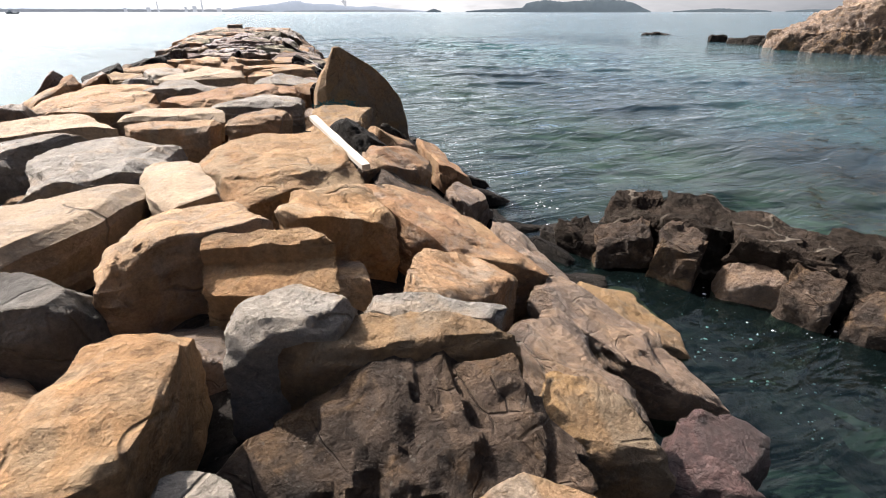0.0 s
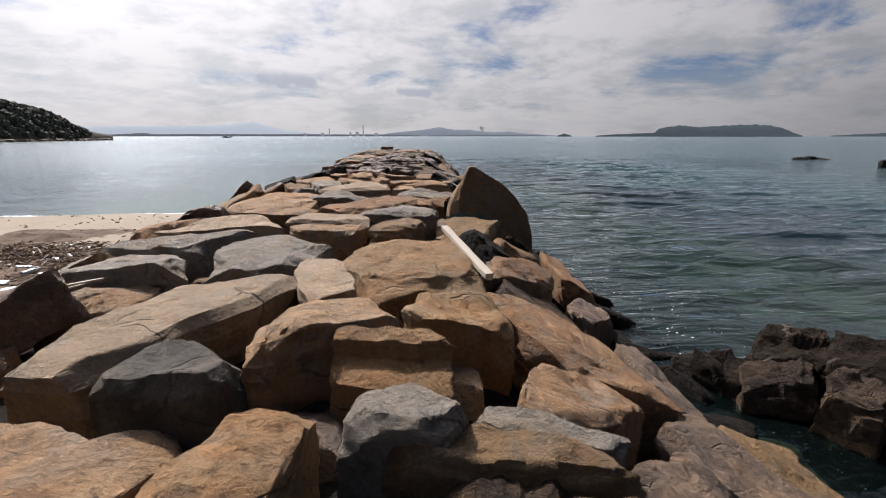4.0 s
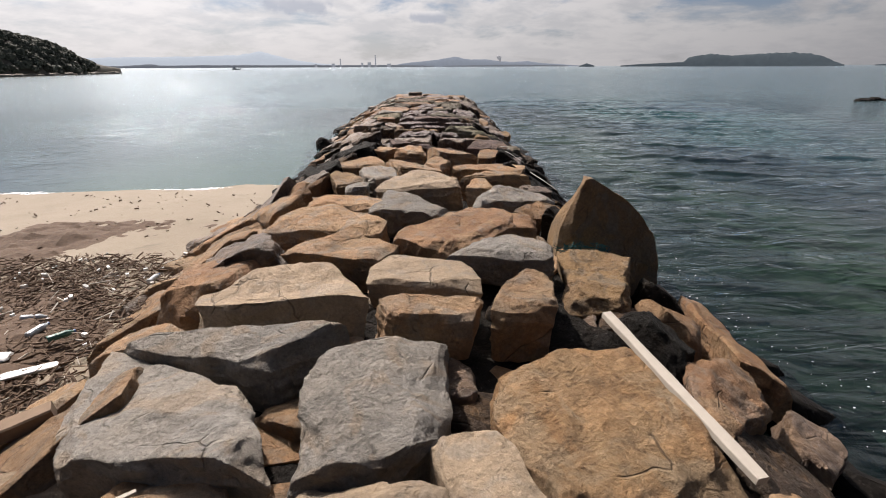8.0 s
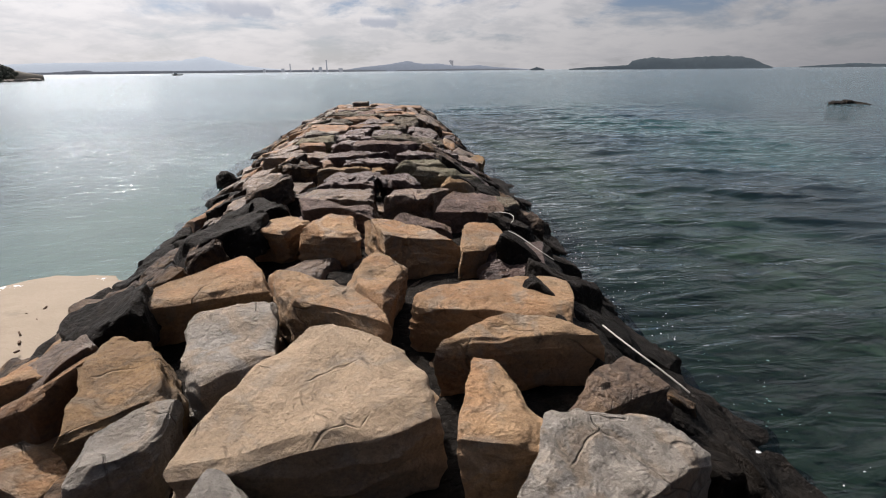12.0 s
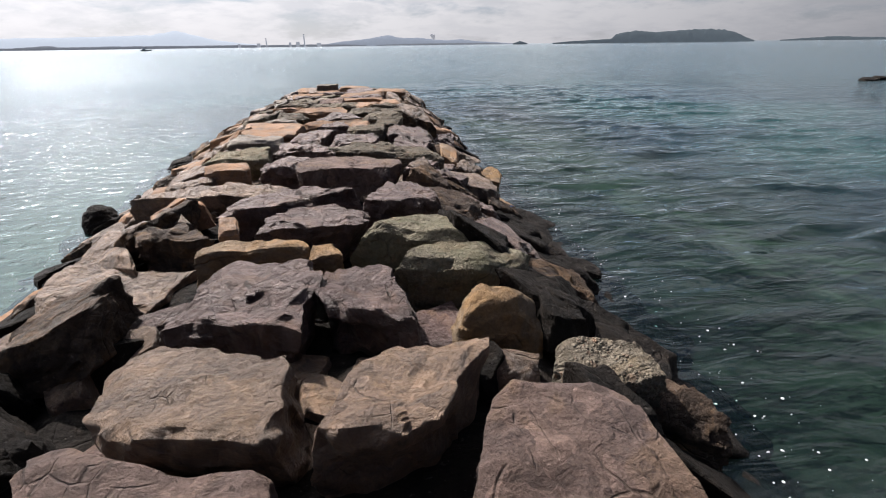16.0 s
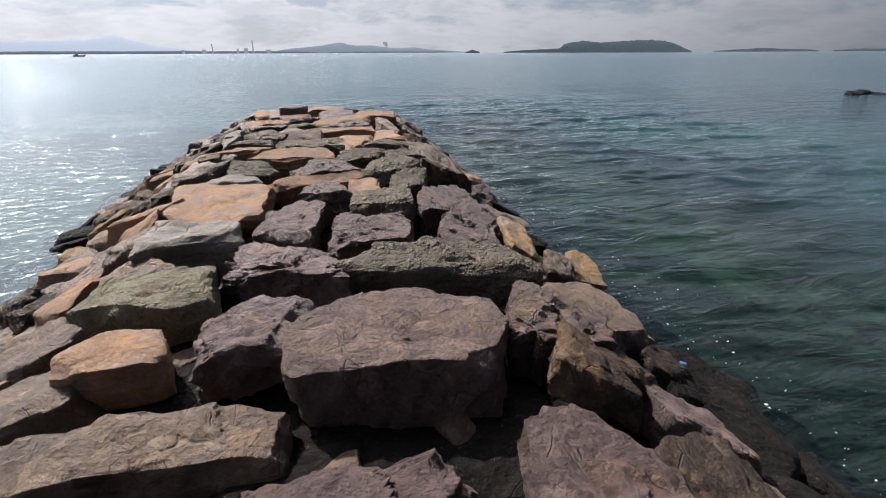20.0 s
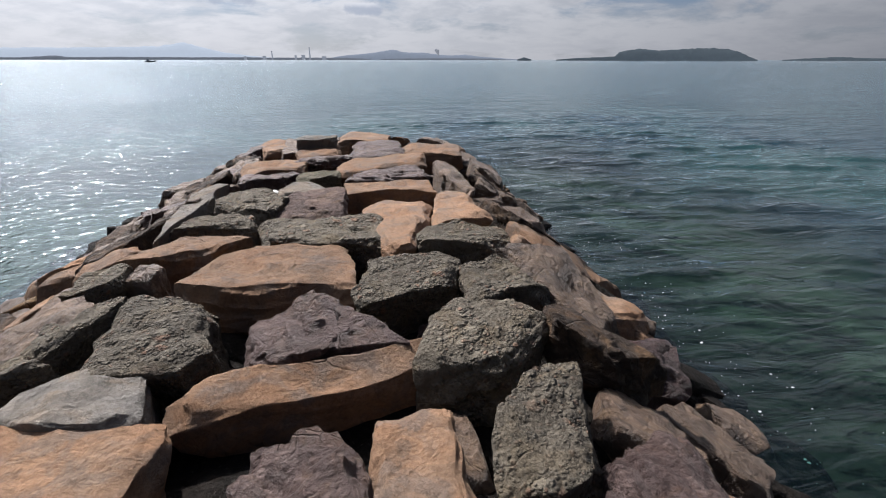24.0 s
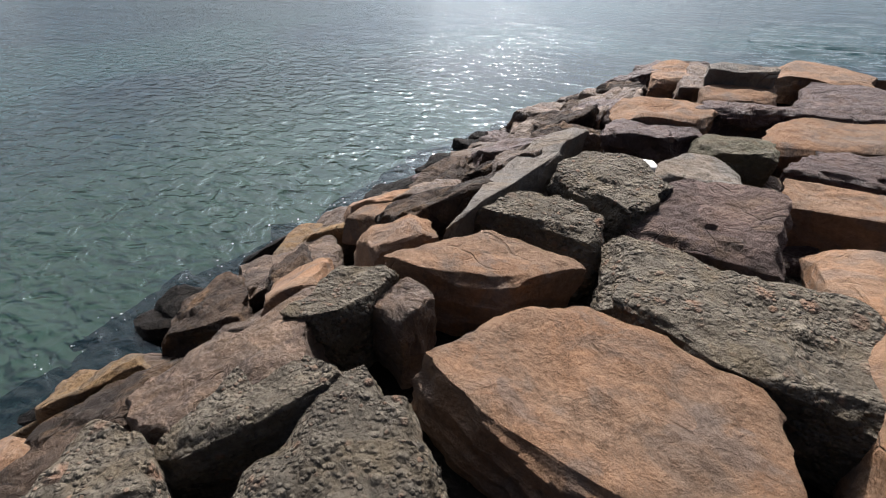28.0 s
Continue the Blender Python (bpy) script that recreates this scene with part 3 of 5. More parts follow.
tint = mix(t_, ramp(t_, noise_tex(t_, co_, 0.10, 5.0, 0.6, 0.8), 0.40, 0.62), (0.010, 0.024, 0.032), (0.018, 0.045, 0.045))
xy_ = t_.nodes.new("ShaderNodeSeparateXYZ")
join(t_, co_, xy_.inputs[0])
wander = math_node(t_, "ADD", xy_.outputs[0], math_node(t_, "MULTIPLY", math_node(t_, "SUBTRACT", noise_tex(t_, co_, 0.22, 4.0, 0.55), 0.5), 9.0))
shoal = math_node(t_, "MULTIPLY", ramp(t_, xy_.outputs[0], 0.0, 1.0), math_node(t_, "SUBTRACT", 1.0, ramp(t_, wander, 5.5, 10.5)))
shoal = math_node(t_, "MULTIPLY", shoal, math_node(t_, "SUBTRACT", 1.0, ramp(t_, xy_.outputs[1], 33.0, 37.0)))
tint = mix(t_, shoal, tint, (0.004, 0.008, 0.008))
# Far water lighter and bluer: part of the sky's reflection put into the tint.
tint = mix(t_, ramp(t_, off_.outputs["Value"], 12.0, 60.0), tint, (0.020, 0.044, 0.056))
join(t_, tint, deep.inputs["Color"])
under = node(t_, "ShaderNodeMixShader", {"Fac": 0.4})
join(t_, clear.outputs[0], under.inputs[1])
join(t_, deep.outputs[0], under.inputs[2])
gloss = node(t_, "ShaderNodeBsdfGlossy", {"Roughness": 0.12, "Color": (0.90, 0.97, 1, 1)})
join(t_, bp.outputs[0], gloss.inputs["Normal"])
fres = node(t_, "ShaderNodeFresnel", {"IOR": 1.34})
join(t_, bp.outputs[0], fres.inputs["Normal"])
windy = ramp(t_, off_.outputs["Value"], 12.0, 60.0)
join(t_, math_node(t_, "ADD", math_node(t_, "ADD", math_node(t_, "MULTIPLY", windy, 0.10), math_node(t_, "MULTIPLY", lee, 0.07)), 0.03), gloss.inputs["Roughness"])
away_ = math_node(t_, "MAXIMUM", ramp(t_, math_node(t_, "ABSOLUTE", wander), 6.0, 16.0), ramp(t_, side_.outputs[1], 35.0, 42.0))
join(t_, math_node(t_, "ADD", math_node(t_, "MULTIPLY", away_, 0.7), 0.3), under.inputs["Fac"])
top = t_.nodes.new("ShaderNodeMixShader")
join(t_, math_node(t_, "MULTIPLY", fres.outputs[0], math_node(t_, "SUBTRACT", 1.0, math_node(t_, "MULTIPLY", windy, 0.02))), top.inputs["Fac"])
join(t_, under.outputs[0], top.inputs[1])
join(t_, gloss.outputs[0], top.inputs[2])
join(t_, top.outputs[0], out_.inputs[0])


def spread_axis(lo, hi, step, far):
    """Even steps from lo to hi, growing outwards to far on either side."""
    mid = list(np.arange(lo, hi + step / 2, step))
    out, d = [], step
    while d < far:
        d *= 1.22
        out.append(d)
    return np.array([lo - v for v in out[::-1]] + mid + [hi + v for v in out])


wx_ = spread_axis(-13, 16, 0.11, 4300)
wy_ = spread_axis(-2, 44, 0.11, 4300)
X, Y = np.meshgrid(wx_, wy_)
flat = np.stack([X.ravel(), Y.ravel()], 1)
reach = np.maximum(np.maximum(flat[:, 0] - 16, -13 - flat[:, 0]), np.maximum(flat[:, 1] - 44, -2 - flat[:, 1]))
calm = np.clip(1 - reach / 10, 0, 1)


def ripples(turn, sx, sy, seed, octaves):
    c, s_ = math.cos(radians(turn)), math.sin(radians(turn))
    q = np.stack([(flat[:, 0] * c + flat[:, 1] * s_) * sx, (flat[:, 1] * c - flat[:, 0] * s_) * sy, np.zeros(len(flat))], 1)
    q[:, 1] += 0.7 * lattice(q * 0.6 + 3, seed + 50)
    return fractal(q, seed, octaves, 0.5)


Z = (0.07 * ripples(-16, 0.45, 1.5, 61, 2) + 0.034 * ripples(12, 1.1, 3.0, 67, 2)) * calm
Z *= 0.35 + 0.65 * smooth(0.0, 2.5, np.maximum(flat[:, 0] - 3.2, np.maximum(-4.2 - flat[:, 0], flat[:, 1] - 34)))
Z *= np.where(flat[:, 0] < 0, 0.10, 1.0)
si = np.arange(len(flat)).reshape(X.shape)
sf = np.stack([si[:-1, :-1].ravel(), si[:-1, 1:].ravel(), si[1:, 1:].ravel(), si[1:, :-1].ravel()], 1)
ob = mesh_object("water", np.c_[flat, Z], sf, m_sea, sharp=180)
tagged(ob, "clear green sea with small wind ripples, shallow over sand", "sea", kind="structure")

# ---- core of the breakwater: rubble sheet, shade of the gaps put into its near-black ----
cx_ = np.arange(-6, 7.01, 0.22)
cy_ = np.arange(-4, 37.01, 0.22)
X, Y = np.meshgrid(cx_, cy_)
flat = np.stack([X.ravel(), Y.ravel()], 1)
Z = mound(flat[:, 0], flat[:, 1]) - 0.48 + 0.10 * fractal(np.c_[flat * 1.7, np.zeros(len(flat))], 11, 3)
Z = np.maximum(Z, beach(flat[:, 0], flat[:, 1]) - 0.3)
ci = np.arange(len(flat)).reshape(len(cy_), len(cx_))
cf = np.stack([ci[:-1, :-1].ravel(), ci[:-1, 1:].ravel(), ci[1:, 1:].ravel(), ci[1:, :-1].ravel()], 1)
tagged(mesh_object("breakwater_core", np.c_[flat, Z], cf, STONE["black"]), "rubble core between the armour rocks, gap shade put into its near-black", "rubble", kind="structure")

# ---- armour rocks ----
LABELS = {
    "tan": "tan sandstone block with a flat sunlit top", "gold": "golden orange sandstone block with a grainy face", "pale": "pale sandstone slab with thin cracks", "grey": "grey sandstone block with tan flanks",
    "rose": "pinkish brown sandstone block with smooth faces", "rust": "rust-brown stained sandstone block", "ochre": "rough ochre boulder with a grainy face", "brown": "layered brown rock with split faces",
    "dark": "dark weathered rock with broken faces", "purple": "purple-brown volcanic rock with ridged layers", "slab": "flat-topped purple-grey block with cracks",
    "slate": "smooth dark grey block with a flat top", "red": "dark red-brown rock low on the slope", "moss": "greenish lichen-covered rough rock", "conglo": "grey conglomerate boulder full of pebbles",
    "black": "black wet rock at the waterline", "crust": "brown barnacle-crusted outcrop rock standing in the sea"}
PLACED = []
count = [0]


def rock(kind, x, y, z, w, l, h, yaw=0, skew=0, tu=0, tv=0, sa=0, sb=0, n=0, cuts=9, wear=0.045, spread=0.0, step=0.0, label="", group="armour rocks of the breakwater"):
    """One rock: kind of stone, top centre, width, length, height, turn, skew, tapers, and the rise across its width and its length."""
    count[0] += 1
    rng = np.random.default_rng(int(abs(x) * 977 + y * 7919 + w * 31337))
    n = n or (20 if y > 29 else 40 if w * l > 0.72 else 28 if w * l > 0.15 else 20)
    tip = 0.07 if kind in ("purple", "brown", "slab", "conglo", "moss", "dark") else 0.035
    verts, faces = boulder(rng, n, w, l, h, yaw, skew, tu, tv, sa + rng.normal() * tip * w, sb + rng.normal() * tip * l, kind, cuts, wear, spread, step)
    ob = mesh_object("rock", verts, faces, STONE[kind], sharp=25)
    ob.location = (x, y, z)
    PLACED.append((x, y, max(w, 0.2), max(l, 0.2), yaw, skew))
    return tagged(ob, label or LABELS[kind], "rock", group)


def taken(x, y, room):
    """Whether a placed rock covers the spot."""
    for px, py, w, l, yaw, skew in PLACED:
        if abs(px - x) > 2 or abs(py - y) > 2:
            continue
        ya, yb = radians(yaw), radians(yaw + 90 + skew)
        det = math.sin(yb - ya)
        if abs(det) < 0.2:
            continue
        dx, dy = x - px, y - py
        u = (dx * math.sin(yb) - dy * math.cos(yb)) / det / (w / 2)
        v = (dy * math.cos(ya) - dx * math.sin(ya)) / det / (l / 2)
        if abs(u) < 1 + room / w and abs(v) < 1 + room / l:
            return True
    return False


rock("tan", 0.56, 0.69, 0.99, 0.28, 0.08, 0.40, -28, -2, -0.43, -0.41, 0.00, 0.02)
rock("red", 1.62, 0.84, 0.33, 0.39, 0.21, 0.50, -32, 31, -0.42, -0.49, 0.00, 0.06)
rock("red", 1.79, 0.93, 0.37, 0.47, 0.31, 0.60, -21, -30, 0.02, -0.37, 0.00, 0.10)
rock("ochre", 1.06, 1.00, 0.78, 0.40, 0.30, 0.50, -40, 30, -0.15, -0.40, -0.06, 0.12)
rock("grey", -0.32, 1.00, 1.06, 0.23, 0.12, 0.40, -23, 29, -0.20, -0.11, 0.00, 0.00)
# One big rock in two stones: shaded front painted dark, sunlit rim painted orange.
rock("dark", 0.33, 1.09, 0.93, 1.02, 0.62, 0.85, -14, 4, -0.25, -0.06, -0.04, 0.42, n=56, cuts=12, label="big crusted rock with broken faces, front shade put into its dark colour")
rock("ochre", 0.36, 1.40, 1.12, 0.72, 0.20, 0.50, -12, 6, -0.20, -0.10, -0.05, 0.02, label="orange rim of the big rock, its sunlit edge put into colour")
rock("gold", -0.55, 1.27, 1.22, 0.32, 0.62, 0.60, -4, -8, -0.18, 0.11, -0.00, 0.00)
rock("tan", -1.05, 1.31, 1.22, 0.51, 0.34, 0.60, -22, 32, 0.31, -0.27, -0.00, -0.00)
rock("brown", 1.24, 1.41, 0.73, 0.42, 0.66, 0.50, 8, -9, 0.11, 0.24, -0.19, -0.00)
rock("grey", 0.60, 1.54, 1.06, 0.50, 0.20, 0.50, -36, -7, 0.03, -0.23, 0.00, 0.04)
rock("grey", 0.03, 1.54, 1.22, 0.36, 0.28, 0.55, -12, -25, -0.02, -0.11, -0.00, 0.00)
rock("brown", 1.90, 1.82, 0.40, 0.55, 1.06, 0.50, 14, -2, 0.29, 0.25, -0.25, 0.13)
rock("tan", 1.01, 2.11, 0.86, 0.92, 0.53, 0.50, 29, -38, -0.26, -0.05, -0.40, -0.04)
rock("gold", -0.03, 2.12, 1.17, 0.60, 0.28, 0.50, -18, 7, -0.02, 0.03, -0.00, 0.14, step=0.09)
rock("slate", -1.07, 2.15, 1.14, 0.54, 0.39, 0.60, -13, -7, 0.03, -0.20, 0.00, 0.00)
rock("ochre", 2.42, 2.29, 0.14, 0.64, 0.97, 0.40, -4, -17, -0.06, 0.19, -0.29, -0.16)
rock("tan", -0.42, 2.53, 1.22, 0.71, 0.46, 0.55, 20, -10, -0.09, -0.00, -0.00, 0.00)
rock("rust", -2.49, 2.65, 0.98, 0.56, 0.37, 0.50, -1, 19, -0.01, -0.05, 0.00, 0.05)
rock("gold", 0.40, 2.75, 1.13, 0.66, 0.54, 0.60, 20, -25, -0.08, 0.08, -0.17, 0.02)
rock("pale", -1.38, 2.78, 1.17, 0.61, 1.41, 0.50, -16, -11, 0.28, -0.00, -0.00, 0.10)
rock("rust", 1.12, 2.88, 0.84, 0.63, 1.06, 0.50, 15, 13, 0.09, 0.22, -0.28, 0.33)
rock("brown", 2.03, 3.07, 0.37, 0.46, 1.12, 0.30, 33, -39, -0.05, 0.06, -0.19, -0.00)
rock("pale", -0.51, 3.27, 1.22, 0.33, 0.83, 0.45, 21, -6, -0.07, -0.04, 0.00, -0.00)
rock("tan", -2.10, 3.43, 1.07, 0.59, 0.55, 0.50, 5, -7, -0.14, -0.23, -0.00, 0.00)
rock("gold", 0.11, 3.77, 1.19, 1.00, 1.22, 0.55, 13, -5, -0.02, -0.08, -0.05, 0.05)
rock("pale", -3.11, 3.78, 0.81, 0.62, 0.40, 0.30, 10, -17, 0.02, -0.20, 0.00, 0.06)
rock("grey", -1.11, 4.10, 1.22, 0.75, 0.98, 0.50, 5, -8, 0.11, 0.07, -0.00, 0.00)
rock("grey", -2.36, 4.21, 1.12, 1.29, 1.15, 0.50, -26, 50, -0.04, -0.31, 0.19, -0.15)
rock("rust", 1.25, 4.24, 0.92, 0.77, 0.70, 0.50, 22, -45, -0.01, -0.32, -0.35, -0.06)
rock("grey", -2.14, 4.74, 1.18, 1.25, 0.48, 0.50, -14, -47, -0.09, 0.57, 0.08, 0.08)
rock("tan", -0.72, 5.03, 1.22, 0.70, 0.29, 0.40, -8, 4, 0.14, 0.08, 0.00, 0.00)
rock("tan", 0.13, 5.30, 1.22, 0.37, 0.81, 0.50, -2, -19, -0.23, 0.03, 0.00, -0.00)
rock("pale", -2.09, 5.56, 1.18, 1.27, 0.70, 0.50, 9, 11, -0.11, 0.42, 0.07, -0.00)
rock("pale", -0.74, 5.74, 1.22, 0.87, 0.56, 0.28, -17, 8, -0.13, -0.15, -0.00, -0.00)
rock("ochre", 1.03, 5.99, 1.00, 0.62, 0.99, 0.50, -16, -2, 0.12, -0.05, 0.00, 0.10)
rock("grey", 0.19, 6.30, 1.22, 0.80, 0.61, 0.40, -12, -18, -0.27, 0.03, -0.00, -0.00)
rock("tan", -1.52, 6.49, 1.22, 1.01, 0.62, 0.45, -22, -18, -0.10, -0.10, -0.00, 0.00)
rock("rust", -0.23, 6.97, 1.22, 0.84, 1.34, 0.50, -40, -10, 0.11, -0.08, 0.00, 0.00)
rock("tan", -1.79, 7.49, 1.19, 1.41, 0.65, 0.45, -30, -14, -0.17, -0.28, 0.05, 0.05)
rock("grey", -0.80, 7.96, 1.22, 1.05, 0.80, 0.45, -37, 10, 0.24, -0.18, 0.00, 0.00)
rock("tan", 1.04, 7.87, 1.10, 0.47, 0.56, 0.55, -9, -38, -0.06, -0.17, -0.10, 0.00)
rock("tan", -1.69, 8.24, 1.22, 0.90, 0.48, 0.40, -15, -9, -0.03, 0.06, 0.00, -0.00)
rock("grey", 0.80, 8.54, 1.14, 1.12, 0.71, 0.50, 19, -40, -0.29, -0.15, -0.13, 0.04)
rock("tan", 0.36, 9.03, 1.22, 0.36, 0.67, 0.45, -12, 3, -0.42, -0.06, 0.00, 0.00)
rock("grey", -1.60, 9.10, 1.22, 0.39, 0.40, 0.45, 31, -27, 0.05, 0.12, -0.00, -0.00)
rock("brown", 1.17, 9.21, 1.05, 0.69, 0.39, 0.40, 18, -39, -0.42, 0.34, 0.00, 0.10)
rock("pale", -0.58, 9.40, 1.22, 0.98, 1.06, 0.50, -11, 5, -0.28, -0.30, 0.00, 0.00)
rock("ochre", -1.87, 9.71, 1.22, 0.42, 0.91, 0.45, 28, -8, -0.19, -0.05, -0.00, -0.00)
rock("tan", 0.66, 9.74, 1.22, 0.81, 0.31, 0.45, -4, 9, -0.33, 0.21, 0.00, -0.00)
rock("grey", -1.27, 9.96, 1.22, 0.53, 0.96, 0.45, 27, -18, 0.16, -0.06, -0.00, 0.00)
rock("tan", 0.68, 10.28, 1.21, 1.13, 0.61, 0.50, -12, -11, -0.03, 0.35, -0.02, -0.02)
rock("tan", -0.69, 10.55, 1.22, 1.01, 0.71, 0.40, -36, 50, 0.00, 0.09, -0.00, 0.00)
rock("tan", -0.24, 10.89, 1.22, 0.67, 0.68, 0.40, -64, 42, -0.17, 0.11, -0.00, 0.00)
rock("tan", -1.75, 11.05, 1.22, 0.90, 0.66, 0.40, 28, -23, -0.27, 0.42, 0.00, -0.00)
rock("purple", 1.25, 11.30, 1.08, 0.67, 0.62, 0.40, -9, -8, -0.14, 0.05, 0.00, 0.05)
rock("tan", 1.00, 11.76, 1.22, 0.46, 0.78, 0.40, 12, -24, -0.09, -0.07, -0.00, 0.00)
rock("tan", 0.13, 12.18, 1.22, 0.81, 0.89, 0.50, -25, 37, -0.26, -0.18, -0.00, 0.00)
rock("tan", -0.66, 12.42, 1.22, 0.56, 0.59, 0.50, -14, 5, -0.25, -0.06, 0.00, 0.00)
rock("tan", -1.26, 12.62, 1.22, 0.51, 0.59, 0.45, -40, 6, -0.02, -0.30, -0.00, -0.00)
rock("slab", -0.67, 13.31, 1.22, 0.94, 0.47, 0.45, -12, 17, 0.04, -0.13, -0.00, -0.00)
rock("slab", 1.16, 13.28, 1.20, 0.80, 0.62, 0.55, -18, 6, -0.18, 0.05, -0.06, 0.08)
rock("dark", 2.27, 13.75, 0.68, 0.55, 0.28, 0.40, -48, 12, -0.06, -0.38, 0.00, 0.14)
rock("brown", 0.49, 13.82, 1.22, 0.62, 0.85, 0.50, -5, -30, -0.00, 0.07, -0.00, 0.00)
rock("brown", -0.65, 14.04, 1.22, 0.99, 0.71, 0.50, -20, 20, -0.07, -0.19, -0.00, 0.00)
rock("conglo", 1.86, 14.05, 0.90, 0.57, 0.35, 0.50, -15, -7, -0.12, -0.06, -0.00, 0.10)
rock("ochre", 1.34, 14.72, 1.16, 0.66, 0.50, 0.85, -6, -10, -0.10, -0.08, -0.22, 0.06, cuts=3, wear=0.55, label="rounded rough orange boulder")
rock("purple", 0.32, 14.98, 1.22, 0.66, 0.78, 0.50, -31, 33, -0.11, 0.01, -0.00, -0.00)
rock("purple", -0.50, 15.15, 1.22, 0.89, 0.99, 0.50, -16, 9, -0.06, 0.03, 0.00, -0.00)
rock("moss", 1.31, 15.48, 1.12, 0.96, 0.64, 0.50, 5, -50, -0.28, 0.39, -0.19, -0.12)
rock("ochre", 0.04, 15.71, 1.22, 0.27, 0.22, 0.35, -11, 20, -0.20, -0.07, -0.00, -0.00)
rock("brown", -1.91, 16.01, 0.93, 1.08, 0.75, 0.50, -12, -6, 0.03, 0.04, -0.00, 0.15)
rock("ochre", -0.62, 16.02, 1.22, 0.84, 0.28, 0.40, -5, 19, -0.14, -0.08, -0.00, 0.00)
rock("moss", 0.93, 16.15, 1.22, 0.88, 0.45, 0.50, -19, -7, -0.19, 0.11, 0.00, 0.00)
rock("rose", -0.94, 16.60, 1.22, 0.19, 0.36, 0.30, -12, 20, -0.08, -0.12, -0.00, 0.00)
rock("dark", -1.54, 16.62, 1.19, 0.60, 0.41, 0.50, -8, 31, -0.32, 0.12, 0.05, 0.01)
rock("purple", -0.01, 16.72, 1.22, 0.90, 0.83, 0.50, -6, -8, -0.08, -0.21, -0.00, 0.00)
rock("brown", -2.48, 17.20, 0.82, 1.02, 1.20, 0.40, -37, 57, -0.21, 0.07, 0.45, -0.23)
rock("purple", -0.33, 17.48, 1.25, 0.90, 1.12, 0.50, 0, -40, 0.15, -0.15, -0.00, -0.05)
rock("purple", 0.99, 17.42, 1.22, 0.74, 1.03, 0.50, -11, -3, -0.26, -0.03, 0.00, 0.00)
rock("brown", -2.01, 17.56, 1.02, 1.00, 0.61, 0.40, -38, 55, -0.43, 0.05, 0.32, 0.01)
rock("brown", -1.34, 18.52, 1.05, 1.60, 0.50, 0.50, -1, -43, -0.23, 0.20, -0.00, 0.10)
rock("purple", 1.83, 18.85, 1.00, 0.77, 0.56, 0.50, 15, -49, -0.23, 0.40, -0.35, -0.11)
rock("slab", 0.44, 18.99, 1.23, 1.30, 0.99, 0.50, -11, -0, -0.07, 0.02, -0.00, 0.01)
rock("brown", 1.46, 19.04, 1.19, 0.38, 0.55, 0.50, -77, 33, -0.08, -0.09, -0.02, -0.06)
rock("purple", 1.59, 19.18, 1.12, 0.37, 0.96, 0.40, -14, -8, -0.16, -0.19, 0.00, 0.05)
rock("rose", -1.42, 19.25, 1.23, 0.50, 0.43, 0.40, 1, -3, -0.23, 0.00, 0.00, 0.01)
rock("purple", -0.60, 19.31, 1.23, 0.68, 0.64, 0.45, -2, -12, 0.20, -0.01, -0.00, 0.01)
rock("brown", 2.47, 19.57, 0.66, 0.91, 1.07, 0.40, 18, -16, 0.07, 0.02, -0.41, 0.06)
rock("rose", -2.51, 19.64, 0.82, 0.69, 0.92, 0.35, -29, 41, 0.17, -0.44, 0.31, -0.09)
rock("moss", -1.43, 20.16, 1.21, 0.92, 0.53, 0.45, -16, 7, -0.27, 0.15, 0.07, 0.08)
rock("conglo", 1.13, 20.17, 1.17, 1.45, 0.59, 0.50, -2, -18, -0.19, 0.23, -0.16, 0.03)
rock("purple", -0.39, 20.36, 1.25, 1.02, 0.71, 0.50, -27, 27, -0.12, -0.13, -0.01, 0.01)
rock("purple", 0.54, 20.97, 1.26, 0.83, 0.77, 0.45, -22, 10, -0.08, -0.14, -0.00, 0.01)
rock("purple", 1.68, 21.03, 1.17, 0.62, 1.24, 0.50, 2, -21, -0.43, 0.46, -0.18, -0.02)
rock("grey", -1.27, 21.41, 1.27, 0.81, 0.60, 0.45, 4, -2, -0.08, -0.24, -0.00, 0.01)
rock("purple", -0.26, 21.59, 1.27, 0.61, 1.03, 0.45, -7, -5, -0.07, 0.23, -0.00, 0.02)
rock("conglo", 0.91, 21.96, 1.28, 0.66, 0.63, 0.40, -19, 6, -0.07, -0.09, -0.00, 0.01)
rock("purple", 1.79, 22.06, 1.18, 0.71, 1.19, 0.50, 6, -25, -0.08, 0.04, -0.20, -0.05)
rock("rose", -1.14, 22.47, 1.28, 1.12, 1.58, 0.45, -15, 15, 0.06, -0.01, -0.00, 0.02)
rock("rose", 0.75, 22.56, 1.29, 0.43, 0.66, 0.40, -5, 5, -0.07, 0.10, -0.00, 0.01)
rock("purple", 0.14, 22.59, 1.29, 0.62, 0.61, 0.45, -0, -6, -0.35, -0.02, -0.00, 0.01)
rock("conglo", 1.40, 22.70, 1.29, 0.51, 0.70, 0.45, 20, -36, -0.10, -0.01, 0.00, 0.01)
rock("grey", -1.06, 23.39, 1.30, 0.70, 0.50, 0.45, -4, 7, -0.13, 0.21, -0.00, 0.01)
rock("rose", 0.21, 23.46, 1.19, 1.57, 0.26, 0.45, 6, -9, 0.01, -0.09, 0.00, 0.13)
rock("conglo", 1.33, 23.58, 1.30, 0.61, 0.60, 0.50, -20, -14, 0.15, -0.16, -0.01, 0.00)
rock("conglo", -1.67, 23.73, 1.28, 0.39, 0.32, 0.50, 31, 19, -0.39, -0.09, 0.05, -0.03)
